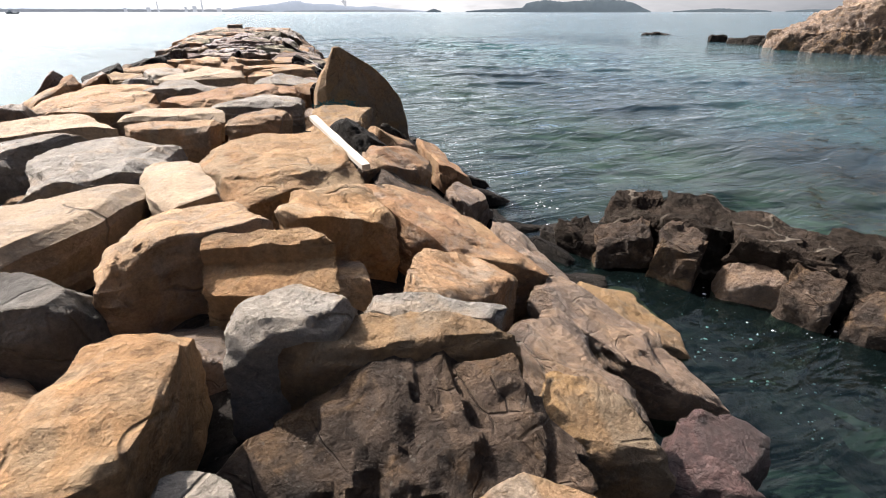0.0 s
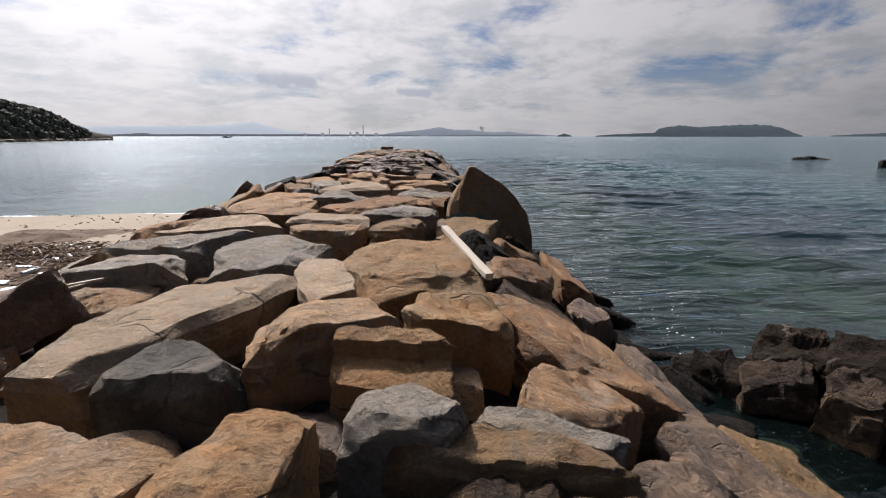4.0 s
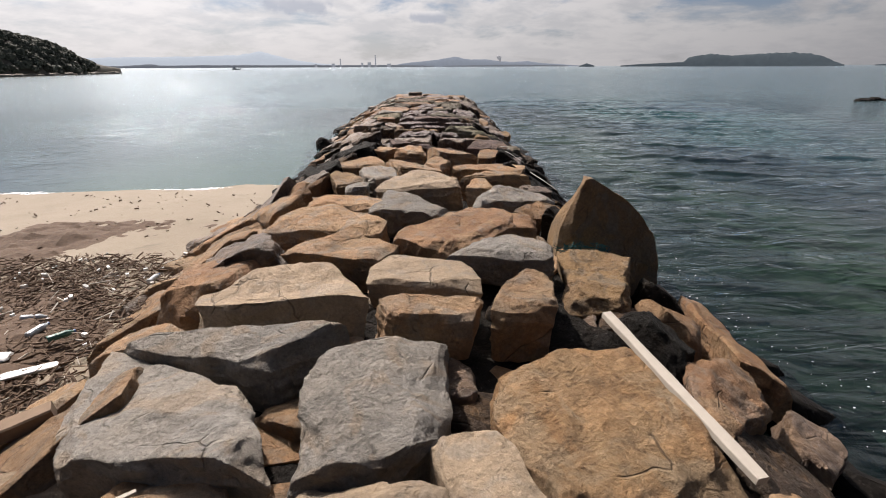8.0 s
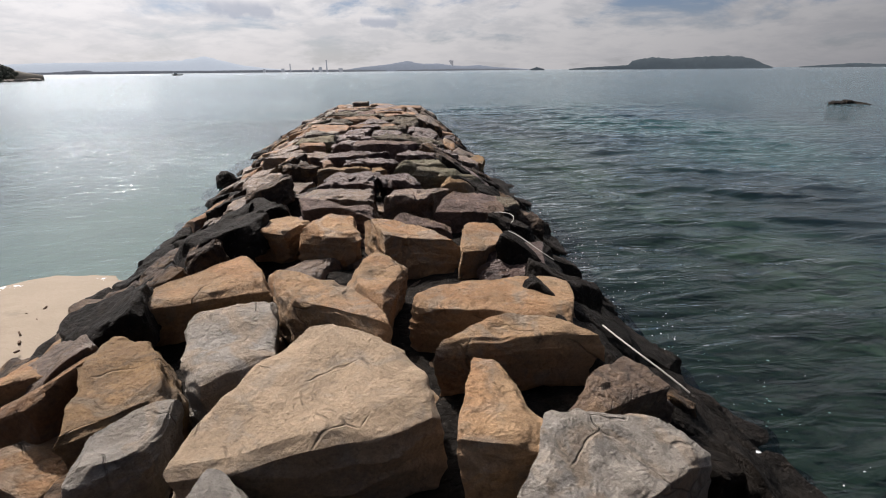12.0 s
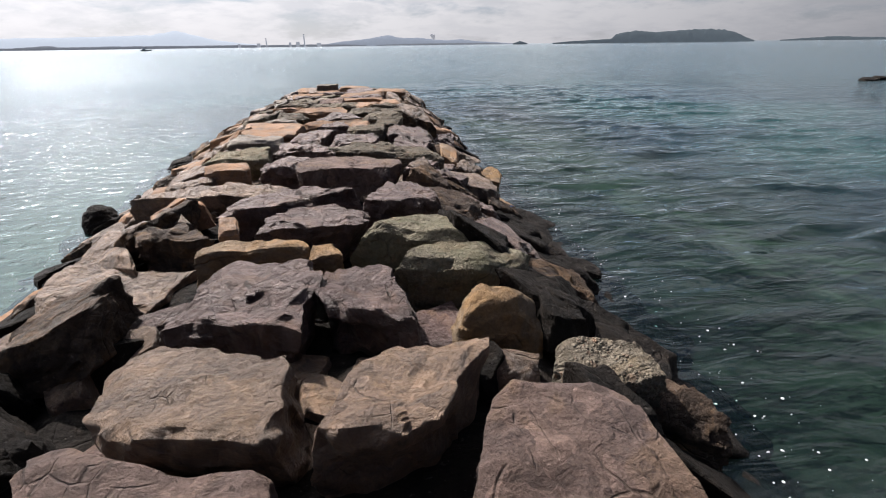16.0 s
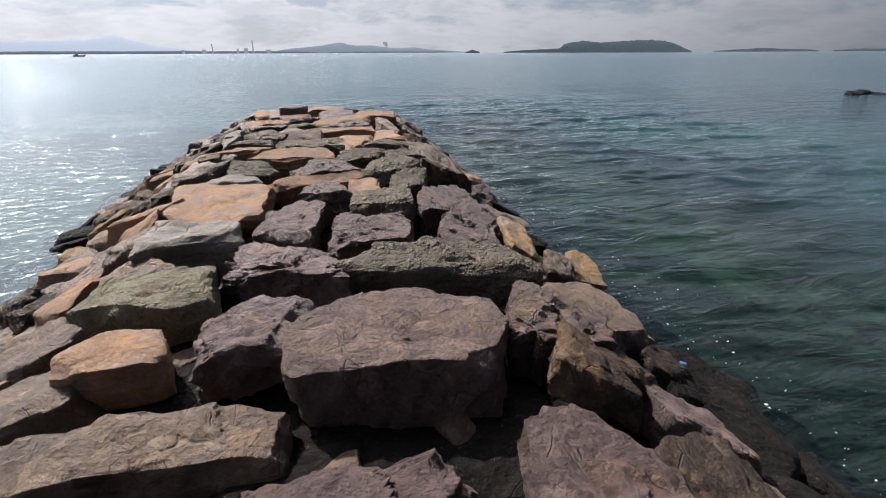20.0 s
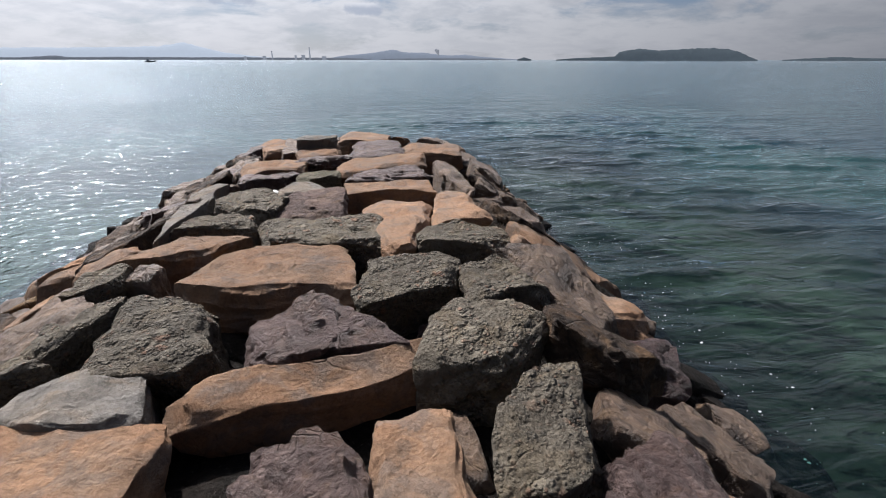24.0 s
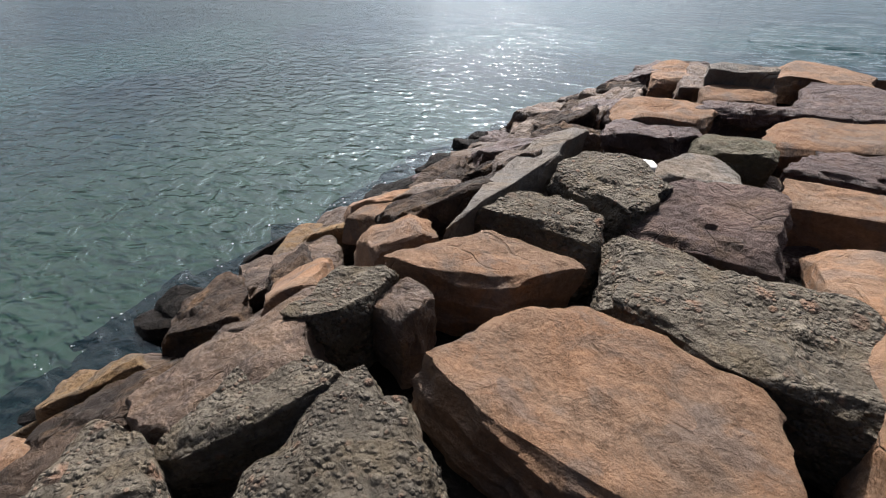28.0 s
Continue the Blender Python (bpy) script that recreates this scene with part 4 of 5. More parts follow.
rock("red", 2.88, 23.87, 0.65, 0.60, 0.49, 0.50, -16, -1, -0.14, -0.03, -0.00, 0.20)
rock("purple", 0.17, 24.02, 1.30, 0.79, 0.78, 0.50, -2, 16, -0.27, -0.03, -0.00, 0.01)
rock("conglo", -0.83, 24.02, 1.30, 0.58, 0.88, 0.50, -5, 12, -0.09, -0.16, -0.00, 0.01)
rock("ochre", -2.91, 24.07, 0.67, 0.53, 0.28, 0.35, 54, 3, -0.02, -0.30, 0.18, -0.13)
rock("conglo", -1.40, 24.31, 1.31, 0.48, 0.37, 0.60, 38, -18, -0.35, -0.50, 0.01, 0.00)
rock("conglo", -0.89, 24.32, 1.31, 0.37, 0.42, 0.50, 31, 5, -0.30, -0.08, 0.00, 0.01)
rock("conglo", 1.76, 24.42, 1.31, 0.64, 0.60, 0.50, 15, -20, 0.02, 0.18, -0.00, 0.01)
rock("conglo", 1.03, 24.66, 1.31, 0.83, 0.65, 0.50, 8, -16, -0.06, -0.15, -0.00, 0.01)
rock("conglo", -1.55, 24.94, 1.31, 0.33, 0.48, 0.45, 31, -24, -0.02, 0.00, -0.00, 0.00)
rock("rose", -0.16, 24.95, 1.31, 1.25, 0.84, 0.50, -8, -3, -0.12, -0.02, 0.00, 0.01)
rock("brown", -1.29, 25.08, 1.32, 0.34, 0.27, 0.45, -6, 1, -0.20, 0.25, -0.00, 0.00)
rock("conglo", 1.69, 25.43, 1.32, 0.82, 0.61, 0.50, -10, -8, -0.04, 0.11, 0.00, 0.00)
rock("rose", -1.05, 25.62, 1.32, 0.76, 0.66, 0.45, 5, -35, -0.02, -0.06, -0.00, 0.00)
rock("conglo", 0.31, 25.79, 1.32, 1.39, 0.68, 0.50, -13, 9, 0.07, -0.01, -0.00, 0.00)
rock("rose", 1.09, 26.03, 1.32, 0.59, 1.64, 0.50, -11, 6, 0.58, -0.07, 0.00, 0.00)
rock("conglo", -0.94, 26.33, 1.32, 0.71, 0.42, 0.45, 3, 5, -0.15, 0.16, -0.00, -0.00)
rock("rose", 1.86, 26.49, 1.32, 0.55, 1.18, 0.50, 11, -17, -0.28, -0.08, -0.00, -0.00)
rock("slab", 0.10, 26.89, 1.32, 0.80, 0.86, 0.45, -2, -4, -0.17, -0.14, 0.00, -0.00)
rock("conglo", -0.72, 27.14, 1.32, 0.89, 0.58, 0.45, -26, 22, 0.01, 0.02, 0.00, -0.00)
rock("grey", -1.36, 27.25, 1.32, 1.11, 1.32, 0.40, 74, -70, 0.30, -0.38, 0.00, -0.01)
rock("rose", 1.07, 27.59, 1.32, 1.20, 0.60, 0.40, -3, -3, -0.13, 0.21, 0.00, -0.00)
rock("grey", -0.08, 27.67, 1.32, 0.61, 0.54, 0.40, -1, 2, -0.13, -0.05, 0.00, -0.00)
rock("brown", 2.20, 28.05, 1.32, 1.32, 0.60, 0.40, -78, 60, -0.22, -0.10, -0.00, 0.00)
rock("purple", 1.23, 28.42, 1.32, 1.08, 0.75, 0.40, -4, -2, -0.12, -0.03, 0.00, -0.00)
rock("moss", 0.11, 28.43, 1.32, 0.57, 0.67, 0.40, 1, 0, -0.07, -0.03, -0.00, 0.00)
rock("purple", -0.59, 28.62, 1.32, 0.82, 0.84, 0.40, 14, -15, -0.06, -0.00, 0.00, 0.00)
rock("rose", 1.17, 29.32, 1.32, 1.44, 0.92, 0.40, 4, -9, -0.05, -0.15, 0.00, 0.00)
rock("rose", -0.69, 29.34, 1.32, 0.99, 0.84, 0.40, 22, -22, -0.04, -0.04, 0.00, -0.00)
rock("purple", 0.14, 29.90, 1.32, 0.96, 0.56, 0.35, 21, -22, -0.08, -0.20, -0.00, 0.00)
rock("rose", 2.28, 30.47, 1.32, 1.11, 0.96, 0.50, -25, 15, -0.01, -0.25, 0.00, 0.00)
rock("rose", 0.03, 30.59, 1.32, 0.79, 0.77, 0.35, 9, -10, -0.11, -0.08, -0.00, 0.00)
rock("purple", 1.19, 30.86, 1.32, 0.96, 1.36, 0.40, -0, -6, -0.08, -0.05, -0.00, 0.00)
rock("brown", -0.46, 31.28, 1.32, 0.59, 1.19, 0.35, 15, -10, -0.07, -0.09, -0.00, 0.00)
rock("rose", -0.88, 31.46, 1.32, 0.60, 1.07, 0.40, 27, -20, -0.10, -0.08, -0.00, -0.00)
rock("grey", -0.02, 30.93, 1.53, 0.74, 0.34, 0.34, 6, -4, 0.00, -0.05, 0.03, 0.05, cuts=4, label="pale grey squared block on the tip of the breakwater")
rock("rose", 1.03, 32.44, 1.32, 1.04, 1.43, 0.40, 5, -8, -0.02, 0.00, 0.00, 0.00)
rock("slab", 0.45, 12.85, 1.07, 0.73, 0.29, 0.50, -13, 24, 0.00, 0.00, -0.04, 0.08)
rock("tan", 2.46, 21.22, 0.82, 0.34, 0.85, 0.40, -1, -9, 0.00, 0.00, -0.16, 0.07, label="pale tan slab leaning on the seaward slope")
rock("ochre", 3.26, 20.83, 0.38, 0.39, 0.97, 0.40, -15, -10, 0.00, 0.00, -0.11, 0.05, label="wet orange-brown slab dipping into the water")
rock("brown", 2.71, 20.59, 0.67, 0.43, 0.58, 0.50, 3, -30, 0.00, 0.00, -0.20, 0.05)
rock("rust", 2.18, 5.55, 0.52, 0.34, 1.35, 0.40, 8, -12, 0.00, 0.10, -0.20, 0.03, label="long rust-stained slab sloping down to the water")
rock("tan", -1.76, 1.73, 1.08, 0.55, 0.21, 0.50, -11, 8, 0.15, -0.27, 0.06, 0.01)
rock("rust", 0.52, 7.11, 1.20, 0.34, 0.40, 0.50, -14, 4, -0.15, 0.05, -0.04, 0.04)
# the upright fin of rock on the seaward edge
grid, fin_faces = GRIDS[40]
up_ = (grid[:, 2] + 1) / 2
zf = 0.1 + 1.62 * up_
lo_ = np.interp(zf, [0.1, 0.8, 1.15, 1.4, 1.58, 1.72], [0.85, 0.85, 0.88, 0.99, 1.10, 1.19])
hi_ = np.interp(zf, [0.1, 0.5, 0.85, 1.05, 1.3, 1.5, 1.64, 1.72], [2.22, 2.18, 2.14, 2.09, 1.88, 1.66, 1.42, 1.27])
half = np.interp(zf, [0.1, 1.0, 1.72], [0.40, 0.26, 0.05])
fu, fv = grid[:, 0], grid[:, 1]
edge_ = -0.94 + 0.42 * (1 - up_)
front = 6.98 - half - 0.12 * (1 - up_) + np.where(fu < edge_, (edge_ - fu) * 0.75, (fu - edge_) * 0.17) * (1.15 - up_)
rear = np.maximum(7.05 + half - 0.16 * np.abs(fu), front + 0.04)
fin = np.stack([lo_ + (hi_ - lo_) * (fu + 1) / 2, front + (rear - front) * (fv + 1) / 2, zf], 1)
fin -= np.array([1.5, 7.05, 1.0])
fin_way = np.stack([0.4 * fu, fv, 0.4 * grid[:, 2]], 1)
facet = cells((fin + 0.05 * fractal(fin * 4, 3, 2)[:, None]) / 0.24, 5)
fin = fin + fin_way * (0.026 * fractal(fin * 2.5, 71, 5, 0.55) + 0.03 * (facet - 0.3))[:, None]
ob = mesh_object("rock", fin, fin_faces, STONE["ochre"], sharp=25)
ob.location = (1.5, 7.05, 1.0)
tagged(ob, "tall ochre fin-shaped boulder standing on end", "rock", "armour rocks of the breakwater")
PLACED.append((1.5, 7.05, 1.2, 0.6, 0, 0))

# ---- smaller stones and the slopes ----
rng = np.random.default_rng(77)
piles = {}


def pile(kind, x, y, z, w, l, h, yaw, sa, sb, n=8, where="slope"):
    v, f = boulder(rng, n, w, l, h, yaw, rng.uniform(-14, 14), rng.uniform(-0.25, 0.25), rng.uniform(-0.25, 0.25), sa, sb, kind, 8, 0.06, 0.3)
    piles.setdefault((kind, where), []).append((v + np.array([x, y, z]), f))


def zone(y, side):
    if side == "right":
        # Seaward rocks before y 7.2: their shade is put into darker kinds of stone.
        return ("dark", "black", "dark", "rust") if y < 7.2 else ("black", "black", "black", "dark") if y < 16 else ("brown", "dark", "purple", "dark") if y < 21 else ("brown", "brown", "dark", "rose")
    return ("tan", "brown", "tan", "rust") if y < 10.5 else ("black", "black", "dark") if y < 14.6 else ("dark", "brown", "dark") if y < 16.4 else ("brown", "dark", "brown", "rose") if y < 27 else ("purple", "dark", "brown")


for side, sign in (("right", 1), ("left", -1)):
    y, singles = -1.5, 0
    while y < 33.3:
        edge = float(edge_right(y) if sign > 0 else edge_left(y))
        d = 0.7 if sign > 0 and y < 4.6 else 0.1
        while d < (5.2 if sign > 0 else 3.6):
            px, py = edge + sign * (d + rng.uniform(-0.12, 0.12)), y + rng.uniform(-0.2, 0.2)
            z = float(mound(np.array(px), np.array(py)))
            d += rng.uniform(0.36, 0.56)
            if sign > 0 and py < 1.4 and px < 3.3:
                continue
            if z < (-1.35 if sign > 0 else -0.6) or z < float(beach(np.array(px), np.array(py))) - 0.4 or taken(px, py, 0.34 if py < 9 else 0.22):
                continue
            kinds = zone(py, side)
            kind = kinds[int(rng.integers(len(kinds)))]
            if z < ((0.75 if py < 16 else 0.4) if sign > 0 else 0.4) + 0.15 * rng.normal() and not (sign < 0 and py < 12):
                kind = "black" if z < 0.2 or 7 < py < 19 else ("ochre", "brown", "black")[int(rng.integers(3))]
            big = 1.35 if rng.random() < 0.45 else 1.0
            w, l, h = big * rng.uniform(0.42, 0.66), big * rng.uniform(0.48, 0.85), rng.uniform(0.32, 0.5)
            if sign > 0 or py > 10:
                w, l = 0.78 * w, 0.78 * l
            yaw = rng.uniform(-90, 90)
            slope = float(crest(py) / (foot_right(py) - edge_right(py))) if sign > 0 else 0.55
            lean = 0.5 if sign < 0 and py < 13 else slope * rng.uniform(0.45, 1.05)
            if py > 29:
                lean *= 0.4
            sa, sb = -sign * lean * w * math.cos(radians(yaw)) + rng.normal() * 0.13 * w, sign * lean * l * math.sin(radians(yaw)) + rng.normal() * 0.13 * l
            lift = rng.uniform(-0.18, 0.02) - 0.2 * float(smooth(30.5, 33, py))
            if z > 0.3 and singles < 100 and (big > 1 or py < 8 or 15 < py < 28):
                singles += 1
                rock(kind, px, py, z + lift, w, l, h, yaw, rng.uniform(-15, 15), rng.uniform(-0.25, 0.25), rng.uniform(-0.25, 0.25), sa, sb, n=14, spread=0.3, group="rocks on the breakwater slopes")
            else:
                pile(kind, px, py, z + lift, w, l, h, yaw, sa, sb, n=14 if z > 0.25 else 8 if z > -0.1 else 6)
        y += rng.uniform(0.36, 0.52)
for k in range(900):
    py = rng.uniform(1.35, 33.0)
    px = rng.uniform(float(edge_left(py)), float(edge_right(py)))
    if taken(px, py, 0.05):
        continue
    s = rng.uniform(0.2, 0.42)
    kind = ("brown", "dark", "tan")[int(rng.integers(3))] if py < 12.5 else ("brown", "purple", "black")[int(rng.integers(3))]
    pile(kind, px, py, float(crest(py)) - rng.uniform(0.30, 0.58), s, s * rng.uniform(0.7, 1.3), 0.3, rng.uniform(0, 180), rng.normal() * 0.06, rng.normal() * 0.06, where="crest")
    PLACED.append((px, py, s, s, 0, 0))
# the seaward end of the crest, falling to the water
for row, (py, drop) in enumerate(((33.25, 0.19), (33.8, 0.42), (34.4, 0.80), (35.0, 1.1))):
    for k in range(7):
        px = -1.75 + 0.72 * k + 0.3 * (row % 2) + rng.uniform(-0.08, 0.08)
        kind = ("purple", "brown", "rose", "rose", "slab", "brown", "purple")[int(rng.integers(7))] if row < 2 else "black"
        side_drop = 0.5 * max(0.0, abs(px - 0.4) - 1.3)
        rock(kind, px, py + rng.uniform(-0.1, 0.1), 1.32 - drop - side_drop, rng.uniform(0.55, 0.8), rng.uniform(0.5, 0.75), 0.6, rng.uniform(-35, 35), 0, rng.uniform(-0.2, 0.2), rng.uniform(-0.2, 0.2), rng.normal() * 0.04, -0.2, n=20, spread=0.2, group="rocks on the breakwater slopes")
# rough crest behind the start of the walk
for k in range(60):
    pile(("tan", "brown", "grey", "dark")[k % 4], rng.uniform(-2.8, 0.9), rng.uniform(-4.0, -0.6), 1.22 - rng.uniform(0.05, 0.3), rng.uniform(0.4, 0.8), rng.uniform(0.4, 0.8), 0.5, rng.uniform(0, 180), rng.normal() * 0.05, rng.normal() * 0.05, n=14, where="crest")
for (kind, where), parts in piles.items():
    vs, fs, base = [], [], 0
    for v, f in parts:
        vs.append(v)
        fs.append(f + base)
        base += len(v)
    ob = mesh_object("rubble_stones", np.concatenate(vs), np.concatenate(fs), RUBBLE[kind], sharp=34)
    tagged(ob, {"slope": "broken %s stones covering the breakwater slopes", "crest": "small %s stones wedged between the big blocks"}[where] % kind, "rubble", kind="stuff")

# ---- outcrop standing in the sea beside the breakwater ----
OUT = "outcrop in the sea"
# Most flank blocks take the dark stone to paint in the shade on this side.
for kind, x, y, z, w, l, h, yaw, sa, sb in (
        ("crust", 3.45, 3.25, 0.50, 0.62, 0.55, 0.7, -38, 0.05, 0.08), ("crust", 3.78, 2.82, 0.52, 0.70, 0.72, 0.8, -64, -0.10, 0.04), ("crust", 4.12, 2.28, 0.47, 0.75, 0.80, 0.8, -52, -0.04, -0.08),
        ("crust", 4.42, 1.72, 0.46, 0.78, 0.70, 0.8, -66, 0.06, 0.05), ("crust", 4.78, 1.12, 0.44, 0.85, 0.90, 0.8, -55, -0.08, 0.04), ("crust", 5.2, 0.4, 0.42, 0.9, 0.95, 0.8, -58, 0.04, -0.04),
        ("black", 4.05, 2.55, 0.14, 2.2, 0.75, 1.5, -60, 0, 0), ("black", 4.9, 1.1, 0.10, 1.7, 0.9, 1.5, -60, 0, 0), ("dark", 3.10, 3.08, 0.36, 0.46, 0.44, 0.9, -30, 0.10, 0.12), ("crust", 2.92, 3.38, 0.26, 0.4, 0.5, 0.8, 20, 0.15, 0.1),
        ("dark", 3.34, 2.62, 0.44, 0.36, 0.44, 1.0, -58, -0.06, 0.06), ("brown", 3.60, 2.14, 0.24, 0.44, 0.22, 0.9, -48, 0.05, 0.10), ("dark", 3.80, 1.74, 0.33, 0.36, 0.32, 0.9, -66, -0.05, 0.22),
        ("dark", 4.02, 1.36, 0.26, 0.45, 0.32, 0.9, -56, 0.04, 0.16), ("dark", 4.35, 0.86, 0.25, 0.5, 0.34, 0.9, -62, -0.04, 0.18), ("black", 2.85, 3.65, 0.12, 0.45, 0.45, 0.8, 30, 0, 0)):
    rock(kind, x, y, z, w, l, h, yaw, 4, -0.06, 0.06, sa, sb, n=28, group=OUT, label={"dark": "split block on the outcrop flank, shade put into its dark brown", "brown": "rusty brown split block on the flank of the outcrop"}.get(kind, ""))

# ---- rocky point and reefs out to the right ----
POINT = "rocks of the point across the water"
for az, dist, top, w, kind in ((56.3, 41, 1.1, 1.8, "brown"), (57.8, 40, 1.55, 1.9, "brown"), (59.3, 41, 2.0, 2.2, "brown"), (61.0, 40, 2.45, 2.4, "brown"), (63.0, 41, 3.0, 3.6, "brown"),
                               (65.5, 42, 3.4, 4.2, "brown"), (69.0, 43, 4.0, 5.5, "brown"), (60.0, 38, 0.9, 2.2, "dark"), (63.0, 38, 1.2, 2.4, "dark"), (57.2, 39, 0.6, 1.8, "dark")):
    rock(kind, dist * math.sin(radians(az)), dist * math.cos(radians(az)), top, w, w * 1.2, top + 1.6, 90 - az, 0, 0, 0, -0.5, -0.3, cuts=10, spread=0.5, group=POINT, label="brown layered shore rock of the rocky point")
for x, y, z, w, l in ((39.7, 41.1, 0.16, 2.6, 1.0), (41.2, 40.3, 0.10, 1.6, 0.8), (40.5, 41.0, 0.28, 0.8, 0.6), (35.6, 29.7, 0.5, 1.1, 1.0), (34.6, 27.0, 0.42, 1.0, 1.2), (34.9, 25.8, 0.62, 1.3, 1.0), (35.0, 24.6, 0.5, 1.2, 1.2)):
    rock("black", x, y, z, w, l, z + 1.2, 37.0 * x, 0, 0.2, 0.1, 0.1, 0.1, n=14, cuts=9, spread=0.35, group=POINT, label="low black reef rock awash in the sea")
rock("black", -3.98, 20.6, 0.36, 0.62, 0.66, 1.1, 20, cuts=0, wear=0.85, n=28, label="round black boulder at the water's edge", group="rocks on the breakwater slopes")

# ---- far shores ----


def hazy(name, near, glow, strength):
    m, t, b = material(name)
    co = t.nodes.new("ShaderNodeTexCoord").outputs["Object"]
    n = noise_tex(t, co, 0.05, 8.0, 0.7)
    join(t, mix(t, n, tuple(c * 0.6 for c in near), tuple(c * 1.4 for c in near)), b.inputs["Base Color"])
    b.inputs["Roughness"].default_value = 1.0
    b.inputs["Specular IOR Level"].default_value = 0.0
    # Haze put into the material: a faint pale emission over the base colour.
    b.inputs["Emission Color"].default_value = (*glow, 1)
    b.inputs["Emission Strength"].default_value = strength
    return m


def shore(name, outline, mat, label, eye=2.9, rough=0.06, steps=12, deep=0.35):
    """A far hill from rows of (azimuth, elevation of its skyline, distance)."""
    az = np.array([r[0] for r in outline])
    fine = np.linspace(az[0], az[-1], (len(az) - 1) * steps + 1)
    el = np.interp(fine, az, [r[1] for r in outline])
    dist = np.interp(fine, az, [r[2] for r in outline])
    top = np.maximum(dist * np.tan(np.radians(el)) + eye, 0.4)
    verts, cols = [], 7
    for i in range(len(fine)):
        for j in range(cols):
            k = j / (cols - 2)
            d = dist[i] + top[i] * (1.2 + deep) * k
            z = -1.0 + (top[i] + 1.0) * math.sin(min(k, 1.0) * math.pi / 2) if j < cols - 1 else -2.0
            verts.append((d * math.sin(radians(fine[i])), d * math.cos(radians(fine[i])), z))
    v = np.array(verts)
    idx = np.arange(len(v)).reshape(len(fine), cols)
    lift = fractal(v / (np.mean(top) * 0.35 + 1), 31, 4, 0.6) * rough * np.repeat(top, cols)
    v[:, 2] += lift * (v[:, 2] > 0.3)
    f = np.stack([idx[:-1, :-1].ravel(), idx[1:, :-1].ravel(), idx[1:, 1:].ravel(), idx[:-1, 1:].ravel()], 1)
    return tagged(mesh_object(name, v, f, mat, sharp=60), label, "far shore", kind="structure")


# Far land and steam carry painted haze, bluer and paler with distance.
m_island = hazy("hazy_island_scrub", (0.030, 0.038, 0.042), (0.09, 0.118, 0.15), 0.22)
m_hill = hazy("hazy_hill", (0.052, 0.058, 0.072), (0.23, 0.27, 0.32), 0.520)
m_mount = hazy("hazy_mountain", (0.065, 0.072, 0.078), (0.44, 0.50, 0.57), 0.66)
m_coast = hazy("hazy_coast_strip", (0.052, 0.058, 0.065), (0.17, 0.19, 0.22), 0.390)
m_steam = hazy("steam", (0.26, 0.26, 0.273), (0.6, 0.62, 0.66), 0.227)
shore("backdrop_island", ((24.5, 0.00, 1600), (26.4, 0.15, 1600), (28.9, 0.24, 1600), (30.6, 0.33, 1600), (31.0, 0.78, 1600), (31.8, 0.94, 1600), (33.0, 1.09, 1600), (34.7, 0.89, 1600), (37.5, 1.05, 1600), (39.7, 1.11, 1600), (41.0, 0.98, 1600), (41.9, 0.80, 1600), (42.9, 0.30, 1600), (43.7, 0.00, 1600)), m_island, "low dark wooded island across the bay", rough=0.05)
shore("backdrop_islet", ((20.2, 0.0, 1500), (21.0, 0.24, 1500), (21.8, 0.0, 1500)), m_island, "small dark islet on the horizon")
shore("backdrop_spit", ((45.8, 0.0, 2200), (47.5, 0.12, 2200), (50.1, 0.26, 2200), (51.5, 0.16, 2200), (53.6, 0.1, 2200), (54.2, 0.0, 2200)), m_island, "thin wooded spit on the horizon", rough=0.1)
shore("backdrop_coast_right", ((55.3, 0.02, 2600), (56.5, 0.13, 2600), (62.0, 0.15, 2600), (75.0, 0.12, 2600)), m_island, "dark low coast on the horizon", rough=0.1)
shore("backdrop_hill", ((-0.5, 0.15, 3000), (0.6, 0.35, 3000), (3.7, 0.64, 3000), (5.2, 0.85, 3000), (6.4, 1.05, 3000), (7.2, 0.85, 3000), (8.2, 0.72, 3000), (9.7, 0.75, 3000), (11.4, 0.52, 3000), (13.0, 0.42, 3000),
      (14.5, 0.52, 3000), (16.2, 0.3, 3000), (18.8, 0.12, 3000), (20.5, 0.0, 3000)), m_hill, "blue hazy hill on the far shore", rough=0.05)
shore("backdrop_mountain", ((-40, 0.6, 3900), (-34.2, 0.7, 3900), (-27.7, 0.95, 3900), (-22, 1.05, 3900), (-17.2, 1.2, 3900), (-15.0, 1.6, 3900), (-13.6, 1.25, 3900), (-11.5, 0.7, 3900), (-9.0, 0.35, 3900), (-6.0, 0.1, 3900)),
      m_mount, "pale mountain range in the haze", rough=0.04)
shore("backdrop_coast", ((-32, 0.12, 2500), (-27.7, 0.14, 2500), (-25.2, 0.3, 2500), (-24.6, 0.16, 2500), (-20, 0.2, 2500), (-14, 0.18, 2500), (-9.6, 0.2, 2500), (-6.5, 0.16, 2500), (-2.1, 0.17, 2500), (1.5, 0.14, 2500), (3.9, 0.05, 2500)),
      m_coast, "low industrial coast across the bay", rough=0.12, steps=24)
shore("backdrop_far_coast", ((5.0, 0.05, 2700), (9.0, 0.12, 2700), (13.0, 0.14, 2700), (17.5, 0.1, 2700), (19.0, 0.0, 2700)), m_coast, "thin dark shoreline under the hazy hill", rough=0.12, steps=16)


